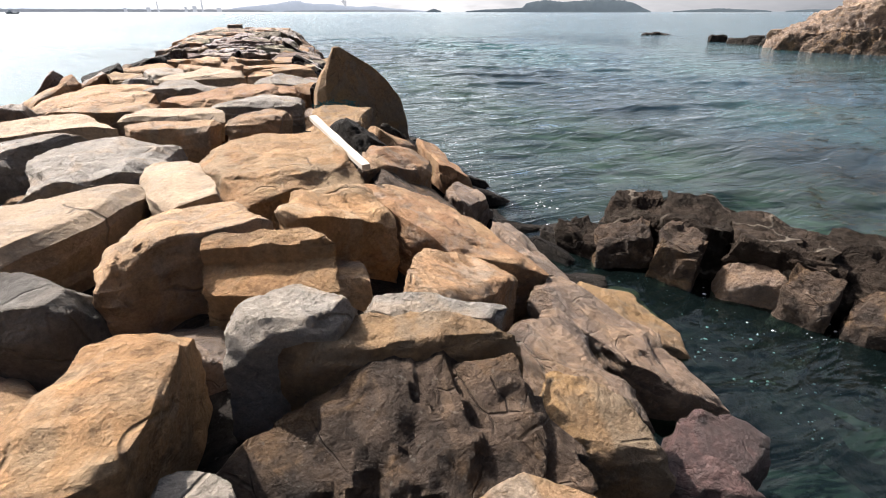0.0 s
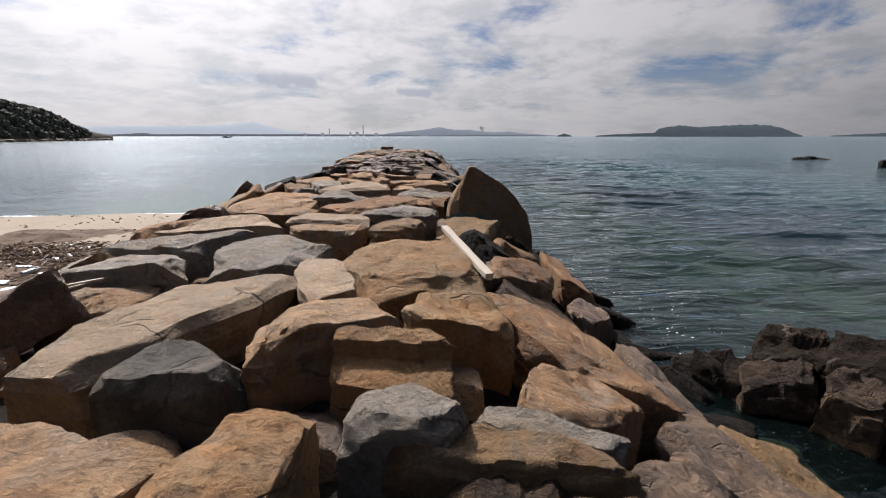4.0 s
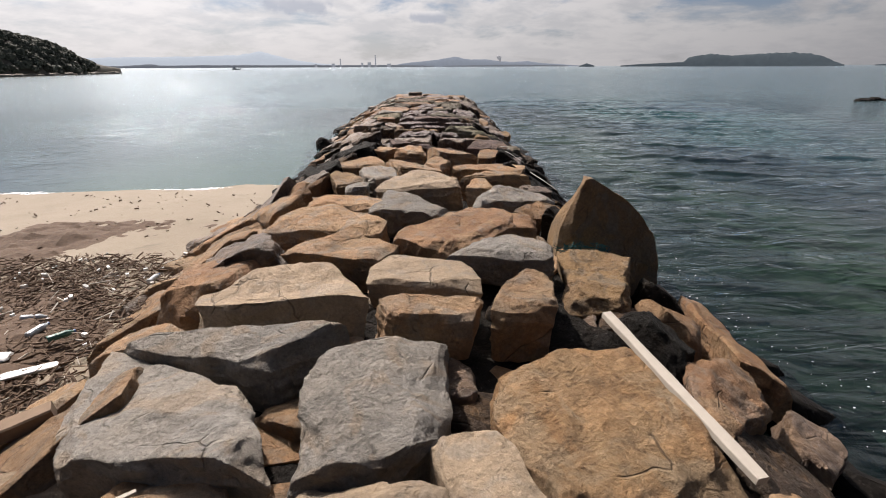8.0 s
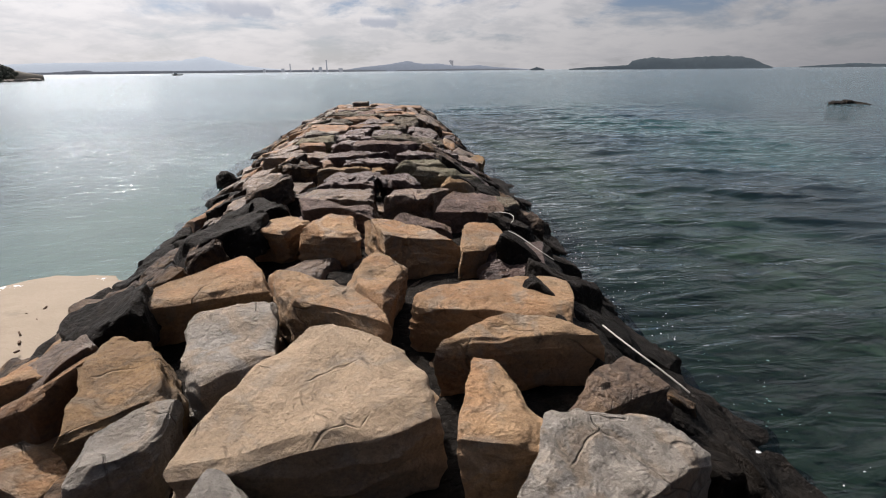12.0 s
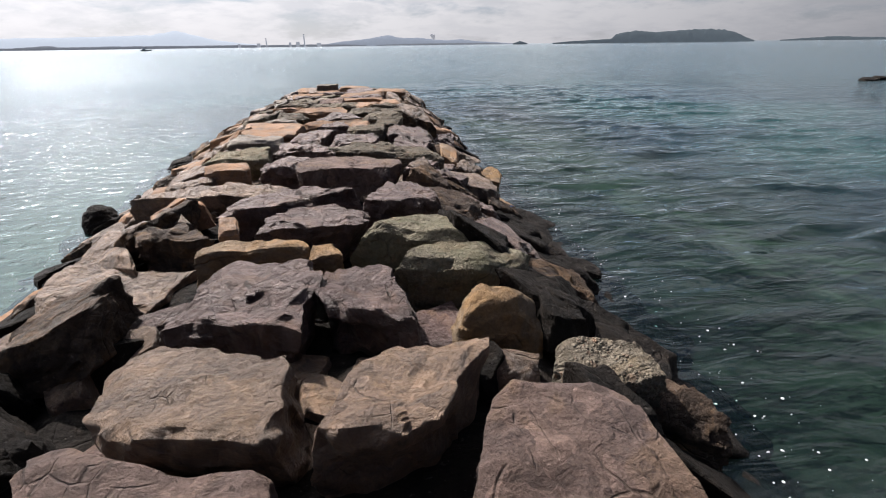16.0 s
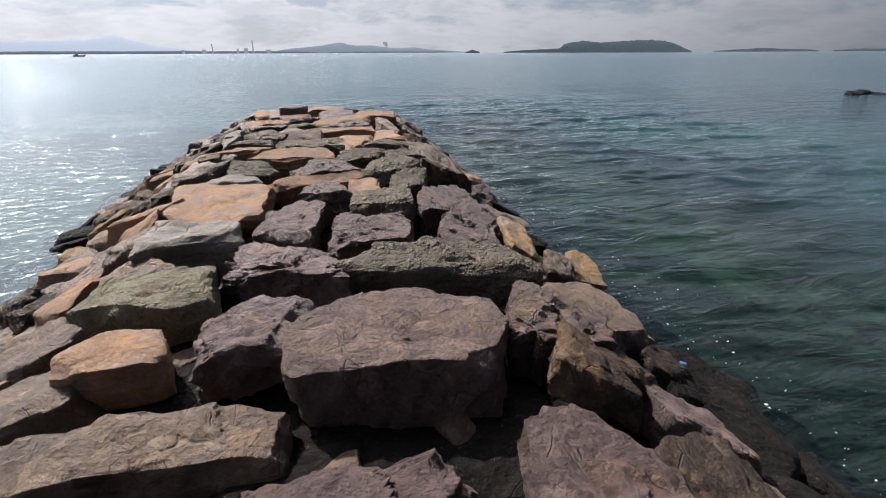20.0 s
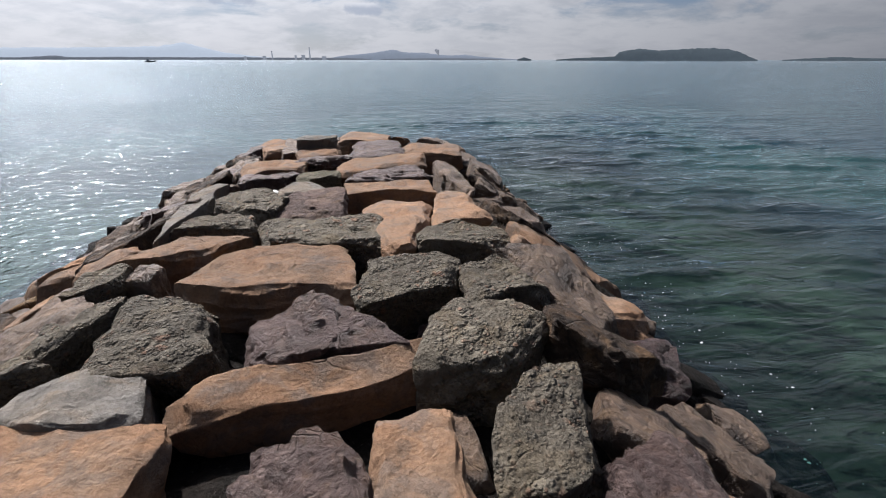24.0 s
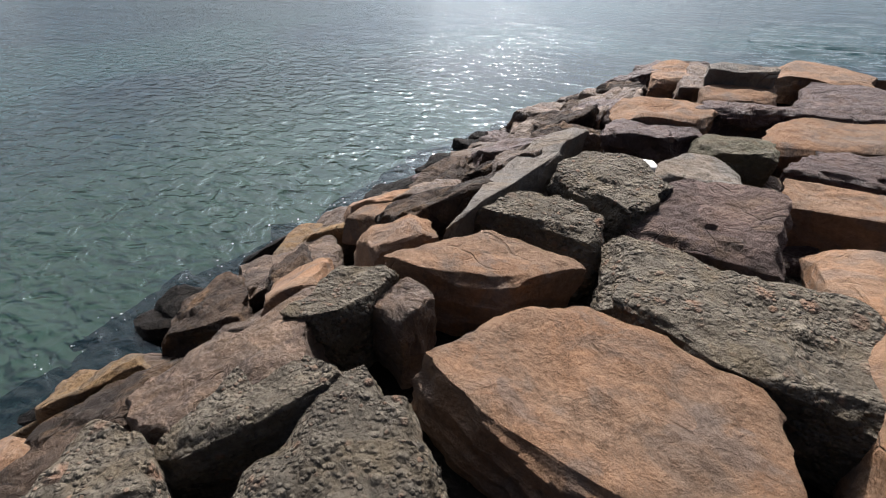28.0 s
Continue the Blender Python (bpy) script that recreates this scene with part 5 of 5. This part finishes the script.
def prism(bm, x, y, z, w, d, h, taper=1.0, turn=0.0):
    """A block standing on z, narrower at the top by taper."""
    m = Matrix.Translation((x, y, z)) @ Matrix.Rotation(turn, 4, "Z")
    low = [bm.verts.new(m @ Vector((a * w / 2, b * d / 2, 0))) for a, b in ((-1, -1), (1, -1), (1, 1), (-1, 1))]
    high = [bm.verts.new(m @ Vector((a * w / 2 * taper, b * d / 2 * taper, h))) for a, b in ((-1, -1), (1, -1), (1, 1), (-1, 1))]
    bm.faces.new(low[::-1])
    bm.faces.new(high)
    for i in range(4):
        bm.faces.new((low[i], low[(i + 1) % 4], high[(i + 1) % 4], high[i]))


def part(name, bm, mat, parent=None, label=""):
    me = bpy.data.meshes.new(name)
    bm.normal_update()
    bm.to_mesh(me)
    bm.free()
    me.materials.append(mat)
    ob = new(name, me)
    if parent is not None:
        ob.parent = parent
    if label:
        ob["label"] = label
    return ob


def polar(az, dist, z=0.0):
    return Vector((dist * math.sin(radians(az)), dist * math.cos(radians(az)), z))


# Stacks and works glow faintly too, haze put into their concrete.
m_stack = hazy("hazy_chimney_concrete", (0.195, 0.195, 0.208), (0.30, 0.33, 0.37), 0.455)
for az, high, wide in ((-2.7, 54, 7), (-6.6, 38, 6), (-4.2, 20, 9), (-7.4, 17, 14), (-3.4, 22, 16), (-9.3, 15, 10), (-1.2, 16, 20)):
    holder = tagged(new("chimney" if high > 30 else "plant_building"), "grey stack of the works on the far coast" if high > 30 else "grey works building on the far coast", "chimney" if high > 30 else "building", "works on the far coast")
    holder.location = polar(az, 2470)
    bm = bmesh.new()
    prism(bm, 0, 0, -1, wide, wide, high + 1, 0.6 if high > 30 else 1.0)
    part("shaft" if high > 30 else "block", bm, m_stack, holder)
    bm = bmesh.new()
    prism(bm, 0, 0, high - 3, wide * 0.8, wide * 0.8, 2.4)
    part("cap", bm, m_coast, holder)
puff = []
for k in range(10):
    s = 3.5 + k * 0.9
    v, f = boulder(np.random.default_rng(k), 8, s * 1.4, s * 1.4, s * 1.3, 20 * k, cuts=2, wear=0.7)
    puff.append((v + np.array(polar(11.5 - 0.03 * k * (1 if k % 2 else 0.3), 2990, 28 + k * 3.6)), f))
base, vs, fs = 0, [], []
for v, f in puff:
    vs.append(v)
    fs.append(f + base)
    base += len(v)
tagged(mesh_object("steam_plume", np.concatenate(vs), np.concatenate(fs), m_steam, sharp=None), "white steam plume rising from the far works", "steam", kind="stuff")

# a fishing boat at anchor
m_hull = plain("boat_hull", (0.065, 0.072, 0.078), 0.6, 0.5)
m_cabin = plain("boat_white", (0.39, 0.403, 0.416), 0.5, 0.5)
boat = tagged(new("fishing_boat"), "small dark fishing boat with a pale cabin, anchored", "boat")
boat.location, boat.rotation_euler = polar(-17.6, 640), (0, 0, radians(15))
bm = bmesh.new()
prism(bm, 0, 0, -0.4, 9.0, 2.6, 1.7, 1.12)
prism(bm, 4.9, 0, 0.5, 1.6, 1.6, 1.2, 0.8)
part("hull", bm, m_hull, boat)
bm = bmesh.new()
prism(bm, -1.6, 0, 1.3, 2.8, 1.9, 1.7, 0.9)
part("cabin", bm, m_cabin, boat)
bm = bmesh.new()
prism(bm, 0.4, 0, 1.2, 0.18, 0.18, 4.2, 0.6)
part("mast", bm, m_hull, boat)

# ---- wooded headland to the left ----
m_scrub = plain("headland_scrub", (0.052, 0.046, 0.034), 0.95, 0.25, relief=0.3, spread=0.45)
m_leaf = plain("headland_trees", (0.052, 0.056, 0.040), 0.95, 1.5, relief=0.25, spread=0.5)
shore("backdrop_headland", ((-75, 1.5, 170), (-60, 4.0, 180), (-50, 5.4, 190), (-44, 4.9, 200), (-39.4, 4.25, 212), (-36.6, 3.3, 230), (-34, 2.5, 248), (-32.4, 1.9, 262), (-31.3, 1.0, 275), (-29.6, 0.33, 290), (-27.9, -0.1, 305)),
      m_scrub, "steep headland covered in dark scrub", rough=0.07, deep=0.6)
lrng = np.random.default_rng(5)
vs, fs, base = [], [], 0
for k in range(1500):
    az = lrng.uniform(-62, -29.8)
    d0 = np.interp(az, [-75, -50, -39.4, -34, -27.9], [170, 190, 212, 248, 305])
    topz = max(d0 * math.tan(radians(np.interp(az, [-60, -50, -44, -39.4, -36.6, -34, -32.4, -31.3, -29.6, -27.9], [4.0, 5.4, 4.9, 4.25, 3.3, 2.5, 1.9, 1.0, 0.33, -0.1]))) + 2.9, 0.4)
    kk = lrng.uniform(0.12, 1.0)
    z = -1 + (topz + 1) * math.sin(kk * math.pi / 2)
    s = lrng.uniform(0.7, 2.0) * (0.45 + min(1, topz / 14))
    v, f = boulder(np.random.default_rng(k + 50), 6 if k % 3 else 8, s * 1.7, s * 1.7, s * 1.1, k * 31.0, kind="conglo", cuts=0, wear=0.95)
    v = v + lrng.normal(size=v.shape) * s * 0.07
    vs.append(v + np.array(polar(az, d0 + topz * 1.8 * kk, z + s * 0.5)))
    fs.append(f + base)
    base += len(v)
tagged(mesh_object("headland_bushes", np.concatenate(vs), np.concatenate(fs), m_leaf, sharp=None), "dark evergreen bushes and trees on the headland", "bushes", kind="stuff")
vs, fs, base = [], [], 0
for k in range(90):
    az = lrng.uniform(-60, -28.2)
    d0 = np.interp(az, [-75, -50, -39.4, -34, -27.9], [170, 190, 212, 248, 305]) - 1
    s = lrng.uniform(1.2, 3.2)
    v, f = boulder(np.random.default_rng(k + 5000), 8, s * 1.6, s, s * 0.6, k * 40.0, kind="brown", cuts=6)
    vs.append(v + np.array(polar(az, d0, s * 0.3)))
    fs.append(f + base)
    base += len(v)
tagged(mesh_object("headland_shore_rocks", np.concatenate(vs), np.concatenate(fs), RUBBLE["grey"], sharp=30), "pale boulders along the foot of the headland", "rocks", kind="stuff")

# ---- wood, rope and litter ----
m_wood = plain("bleached_wood", (0.286, 0.254, 0.215), 0.85, 9.0)
m_drift = plain("driftwood", (0.135, 0.088, 0.054), 0.9, 12.0)
m_rope = plain("white_rope", (0.358, 0.345, 0.312), 0.8, 60.0)
m_weed = plain("dry_seaweed", (0.070, 0.041, 0.023), 0.95, 18.0, relief=0.04, spread=0.6)
m_foam = plain("foam", (0.533, 0.546, 0.546), 0.9, 30.0)
m_clear = plain("dull_plastic", (0.338, 0.364, 0.377), 0.3, 20.0)
m_white = plain("white_plastic", (0.455, 0.455, 0.436), 0.45, 14.0)
m_blue = plain("blue_plastic", (0.019, 0.065, 0.182), 0.4, 20.0)
m_green = plain("green_plastic", (0.033, 0.104, 0.078), 0.4, 20.0)


def beam(name, a, b, wide, thick, mat, label, category, bend=0.0, taper=1.0):
    """A worn plank or stick from a to b."""
    a, b = Vector(a), Vector(b)
    bm = bmesh.new()
    long = (b - a).length
    rings = []
    for i in range(9):
        k = i / 8
        w = wide * (1 + (taper - 1) * k) * (0.94 + 0.08 * math.sin(i * 2.1))
        c = Vector((long * k, bend * math.sin(math.pi * k), 0))
        rings.append([bm.verts.new(c + Vector((0, sy * w / 2, sz * thick / 2 * (1 + (taper - 1) * k)))) for sy, sz in ((-1, -0.8), (-0.85, -1), (0.85, -1), (1, -0.8), (1, 0.8), (0.85, 1), (-0.85, 1), (-1, 0.8))])
    for r0, r1 in zip(rings, rings[1:]):
        for i in range(8):
            bm.faces.new((r0[i], r0[(i + 1) % 8], r1[(i + 1) % 8], r1[i]))
    bm.faces.new(rings[0])
    bm.faces.new(rings[-1][::-1])
    ob = part(name, bm, mat)
    ob.matrix_world = Matrix.Translation(a) @ (b - a).to_track_quat("X", "Z").to_matrix().to_4x4()
    return tagged(ob, label, category)


def cord(name, points, radius, mat, label, category):
    cu = bpy.data.curves.new(name, "CURVE")
    cu.dimensions, cu.bevel_depth, cu.bevel_resolution, cu.resolution_u = "3D", radius, 2, 6
    sp = cu.splines.new("NURBS")
    sp.points.add(len(points) - 1)
    for p, co in zip(sp.points, points):
        p.co = (*co, 1)
    sp.use_endpoint_u, sp.order_u = True, 4
    ob = new(name, cu)
    me = bpy.data.meshes.new_from_object(ob.evaluated_get(bpy.context.evaluated_depsgraph_get()))
    bpy.data.objects.remove(ob)
    me.materials.append(mat)
    return tagged(new(name, me), label, category)


beam("plank", (0.55, 4.72, 1.25), (0.73, 3.34, 1.13), 0.075, 0.045, m_wood, "bleached white timber batten lying on the rocks", "plank")
beam("driftwood", (-2.62, 3.15, 1.13), (-2.14, 3.52, 1.16), 0.05, 0.03, m_wood, "bleached split stick on the rocks", "driftwood", 0.02, 0.5)
beam("driftwood", (-2.60, 3.10, 1.12), (-2.2, 3.40, 1.16), 0.03, 0.02, m_wood, "thin bleached stick on the rocks", "driftwood", -0.02, 0.5)
beam("timber_beam", (-4.7, 3.7, 0.60), (-3.3, 4.60, 0.78), 0.15, 0.10, m_drift, "long weathered timber beam half in the sand", "beam")
beam("driftwood", (-4.0, 4.1, 0.62), (-3.75, 4.35, 0.66), 0.12, 0.03, m_wood, "short pale board among seaweed", "driftwood")
cord("rope", [(1.36, 12.55, 1.20), (1.50, 12.30, 1.27), (1.56, 12.2, 1.24), (1.40, 12.0, 1.22)], 0.004, m_rope, "short frayed end of white rope on the rocks", "rope")
cord("rope", [(1.24, 11.6, 1.27), (1.34, 11.42, 1.26), (1.40, 11.2, 1.20), (1.55, 11.05, 1.12)], 0.004, m_rope, "frayed white rope draped over the rocks", "rope")
cord("rope", [(1.27, 9.56, 1.25), (1.33, 9.30, 1.22), (1.44, 9.12, 1.17), (1.55, 8.98, 1.08)], 0.006, m_rope, "thin loose strand of white rope", "rope")
m_net = plain("teal_twine", (0.02, 0.085, 0.085), 0.8, 40.0)
nrng = np.random.default_rng(33)
strands = []
for k in range(46):
    a = nrng.uniform(0, 1)
    base_ = np.array([0.78 + 0.50 * a, 6.50 + nrng.normal() * 0.03, 1.03 + 0.05 * math.sin(3 * a)])
    strands.append([base_ + nrng.normal(size=3) * (0.05, 0.03, 0.015) + np.array([0.05 * i, 0.0, 0.03 - 0.035 * i]) for i in range(4)])
nv, nf = [], []
for line_ in strands:
    for p, q in zip(line_, line_[1:]):
        b0 = len(nv)
        for e in (p, q):
            nv += [e + d for d in (np.array((0, 0, 0.004)), np.array((0.0035, -0.002, -0.002)), np.array((-0.0035, 0.002, -0.002)))]
        nf += [(b0, b0 + 1, b0 + 4, b0 + 3), (b0 + 1, b0 + 2, b0 + 5, b0 + 4), (b0 + 2, b0, b0 + 3, b0 + 5)]
tagged(mesh_object("fishing_net", np.array(nv), nf, m_net, sharp=None), "tangle of teal fishing net wedged between the rocks", "net")
# seaweed bed and twigs on the sand
wrng = np.random.default_rng(9)
wx, wy = np.meshgrid(np.arange(-9.2, -2.7, 0.07), np.arange(2.2, 11.0, 0.07))
wf = np.stack([wx.ravel(), wy.ravel()], 1)
patch = fractal(np.c_[wf * 0.55, np.zeros(len(wf))], 41, 4, 0.6)
belt = 1 - np.abs((wf[:, 0] + 4.4 + 0.33 * (wf[:, 1] - 5)) / 1.9)
belt = belt * smooth(8.3, 6.2, wf[:, 1])
clumps = np.zeros(len(wf))
for px, py, r in ((-7.3, 10.0, 0.8), (-6.7, 9.9, 0.5), (-3.9, 8.4, 0.5)):
    clumps = np.maximum(clumps, 1 - np.hypot(wf[:, 0] - px, wf[:, 1] - py) / r)
mass = np.maximum(belt * 0.9 + patch * 0.42, clumps * 1.1 + patch * 0.25 - 0.1)
wz = beach(wf[:, 0], wf[:, 1]) + np.clip(mass, -0.3, 1) * 0.16 - 0.035 + 0.032 * fractal(np.c_[wf * 7, np.zeros(len(wf))], 43, 3, 0.7) * np.clip(mass * 4, 0, 1)
wi = np.arange(len(wf)).reshape(wx.shape)
wq = np.stack([wi[:-1, :-1].ravel(), wi[:-1, 1:].ravel(), wi[1:, 1:].ravel(), wi[1:, :-1].ravel()], 1)
wq = wq[(mass[wq] > 0.02).any(1)]
tagged(mesh_object("seaweed_bed", np.c_[wf, wz], wq, m_weed, sharp=20), "thick dry brown seaweed washed up on the sand", "seaweed", kind="stuff")


def strew(name, n, size, mat, label, category, where, lift=0.02, fat=0.07):
    vs, fs, base = [], [], 0
    while base < n * 8:
        x, y = where()
        if x is None:
            continue
        a, el, s = wrng.uniform(0, math.pi), wrng.uniform(-0.4, 0.5), size * wrng.uniform(0.4, 1.6)
        ax = np.array([math.cos(a) * math.cos(el), math.sin(a) * math.cos(el), math.sin(el)]) * s / 2
        sd = np.array([-math.sin(a), math.cos(a), 0]) * s * fat
        upv = np.array([0, 0, 1]) * s * fat
        c = np.array([x, y, float(beach(np.array(x), np.array(y))) + lift + wrng.uniform(0, 0.12)])
        for e in (-1, 1):
            for p, q in ((-1, -1), (1, -1), (1, 1), (-1, 1)):
                vs.append(c + e * ax + p * sd + q * upv)
        fs += [[base + i for i in q] for q in ((0, 1, 2, 3), (7, 6, 5, 4), (0, 4, 5, 1), (1, 5, 6, 2), (2, 6, 7, 3), (3, 7, 4, 0))]
        base += 8
    tagged(mesh_object(name, np.array(vs), fs, mat, sharp=None), label, category, kind="stuff")


def in_belt():
    y = wrng.uniform(2.6, 8.6)
    x = -4.4 - 0.33 * (y - 5) + wrng.normal() * 0.85
    return (x, y) if x < -2.9 else (None, None)


strew("seaweed_strands", 5200, 0.09, m_weed, "tangled dark seaweed strands", "seaweed", in_belt, fat=0.06)
strew("dry_twigs", 2600, 0.085, m_drift, "dry brown twigs and reed stalks on the beach", "twigs", in_belt, 0.05, 0.03)
strew("pale_reeds", 90, 0.16, m_wood, "bleached reed stalks on the beach", "twigs", in_belt, 0.07, 0.022)
strew("litter_scraps", 90, 0.04, m_white, "small white scraps of plastic litter", "litter", in_belt, 0.09, 0.3)


def on_sand():
    x, y = wrng.uniform(-11, -3.2), wrng.uniform(6.5, 13.4)
    return (x, y) if lattice(np.array([[x * 0.8, y * 0.8, 0.5]]), 91)[0] > -0.15 else (None, None)


strew("beach_debris", 420, 0.05, m_weed, "scattered dark bits of weed and shell on the sand", "debris", on_sand, -0.05, 0.16)


def bottle(x, y, turn, mat, label, long=0.22, wide=0.035):
    """A plastic bottle lying on its side."""
    z = float(beach(np.array(x), np.array(y))) + 0.15
    ob = tagged(new("plastic_bottle"), label, "bottle", "bottles washed up on the beach")
    ob.matrix_world = Matrix.Translation((x, y, z)) @ Matrix.Rotation(radians(turn), 4, "Z") @ Matrix.Rotation(radians(90 + 8 * math.sin(turn)), 4, "Y")
    for name, profile, m in (("body", ((0.0, 0.0), (0.9, 0.0), (1, 0.05), (0.93, 0.3), (1, 0.36), (0.93, 0.42), (1, 0.7), (0.75, 0.82), (0.38, 0.92), (0.36, 0.96), (0, 0.96)), mat), ("cap", ((0.0, 0.955), (0.46, 0.955), (0.46, 1.03), (0.0, 1.03)), m_blue if turn % 2 else m_white)):
        bm = bmesh.new()
        rings = [[bm.verts.new((r * wide * math.cos(a * math.pi / 5), r * wide * math.sin(a * math.pi / 5), h * long)) for a in range(10)] for r, h in profile if r > 0]
        for r0, r1 in zip(rings, rings[1:]):
            for i in range(10):
                bm.faces.new((r0[i], r0[(i + 1) % 10], r1[(i + 1) % 10], r1[i]))
        bm.faces.new(rings[0][::-1])
        bm.faces.new(rings[-1])
        part(name, bm, m, ob)
    return ob


for x, y, turn, mat, label in ((-4.95, 6.5, 20, m_clear, "clear dented plastic bottle on seaweed"), (-4.6, 6.1, 75, m_clear, "clear plastic bottle on seaweed"), (-4.35, 6.0, 41, m_green, "green plastic bottle on seaweed"),
                               (-6.3, 7.2, 110, m_clear, "clear plastic bottle on the sand"), (-6.0, 6.9, 33, m_white, "white plastic bottle on the sand"), (-5.2, 5.4, 63, m_clear, "crushed clear plastic bottle"),
                               (-5.6, 5.0, 10, m_blue, "blue plastic bottle among weed"), (-4.1, 7.4, 85, m_clear, "clear plastic bottle beside the rocks"), (-4.75, 4.9, 140, m_clear, "clear plastic bottle among weed"),
                               (-3.75, 5.9, 51, m_white, "white plastic bottle beside the rocks"), (-5.9, 6.0, 5, m_clear, "clear plastic bottle on weed")):
    bottle(x, y, turn, mat, label)
for x, y, turn, w, l in ((-4.72, 5.68, 15, 0.42, 0.15), (-4.15, 5.45, 25, 0.40, 0.10), (-4.4, 5.2, -10, 0.2, 0.12), (-6.6, 7.4, 40, 0.3, 0.12), (-3.6, 3.75, 60, 0.22, 0.12)):
    z = float(beach(np.array(x), np.array(y))) + 0.16
    v, f = boulder(np.random.default_rng(int(x * -100)), 8, w, l, 0.035, turn, kind="foam", cuts=5, wear=0.3)
    ob = mesh_object("foam_board", v, f, m_white, sharp=40)
    ob.location = (x, y, z)
    tagged(ob, "broken white polystyrene board on seaweed", "litter", "foam boards on the beach")
for x, y, z, w, mat, label in ((-0.48, 27.62, 1.30, 0.09, m_white, "white plastic can wedged between rocks"), (2.98, 18.85, 0.42, 0.032, m_blue, "blue plastic scrap at the rock edge"),
                               (-0.12, 1.62, 0.78, 0.07, m_blue, "blue plastic float down between the rocks"), (2.3, 9.0, 0.66, 0.08, m_clear, "white polystyrene block on the dark rocks")):
    v, f = boulder(np.random.default_rng(int(abs(x) * 100)), 8, w, w * 1.7, w, 35, kind="foam", cuts=5, wear=0.35)
    ob = mesh_object("litter_piece", v, f, mat, sharp=40)
    ob.location = (x, y, z if abs(x) < 1 else float(mound(np.array(x), np.array(y))) + 0.04)
    tagged(ob, label, "litter")

# ---- foam flecks on the water and along the sand ----


def flecks(name, label, spots, seed):
    r_ = np.random.default_rng(seed)
    vs, fs, base = [], [], 0
    for x, y, s in spots:
        k = 7
        a0 = r_.uniform(0, 6.28)
        st = r_.uniform(0.4, 1.0)
        for i in range(k):
            a = a0 + i * 2 * math.pi / k
            rr = s * r_.uniform(0.6, 1.2)
            vs.append((x + rr * math.cos(a), y + rr * st * math.sin(a), 0.006))
        vs.append((x, y, 0.012))
        fs += [[base + i, base + (i + 1) % k, base + k] for i in range(k)]
        base += k + 1
    tagged(mesh_object(name, np.array(vs), fs, m_foam, sharp=None), label, "foam", kind="stuff")


frng = np.random.default_rng(21)
spots = []
for k in range(900):
    y = frng.uniform(1, 34)
    x = float(foot_right(y)) + abs(frng.normal()) * 0.55 + 0.05
    spots.append((x, y, 0.005 + 0.013 * frng.random() ** 3))
for k in range(160):
    spots.append((frng.uniform(2.6, 4.6), frng.uniform(0.6, 1.8), 0.005 + 0.013 * frng.random() ** 3))
for k in range(250):
    y = frng.uniform(15, 33)
    spots.append((float(edge_left(y)) - float(crest(y)) / 0.55 - abs(frng.normal()) * 0.2, y, 0.005 + 0.013 * frng.random() ** 3))
flecks("foam_flecks", "small white foam flecks on the water", spots, 3)
spots = []
for k in range(900):
    x = frng.uniform(-22, -4.2)
    spots.append((x, 14.05 + 0.12 * math.sin(x * 0.9) + 0.08 * math.sin(x * 2.3) + frng.normal() * 0.05, frng.uniform(0.02, 0.09)))
flecks("surf_foam", "thin white line of surf along the sand", spots, 4)
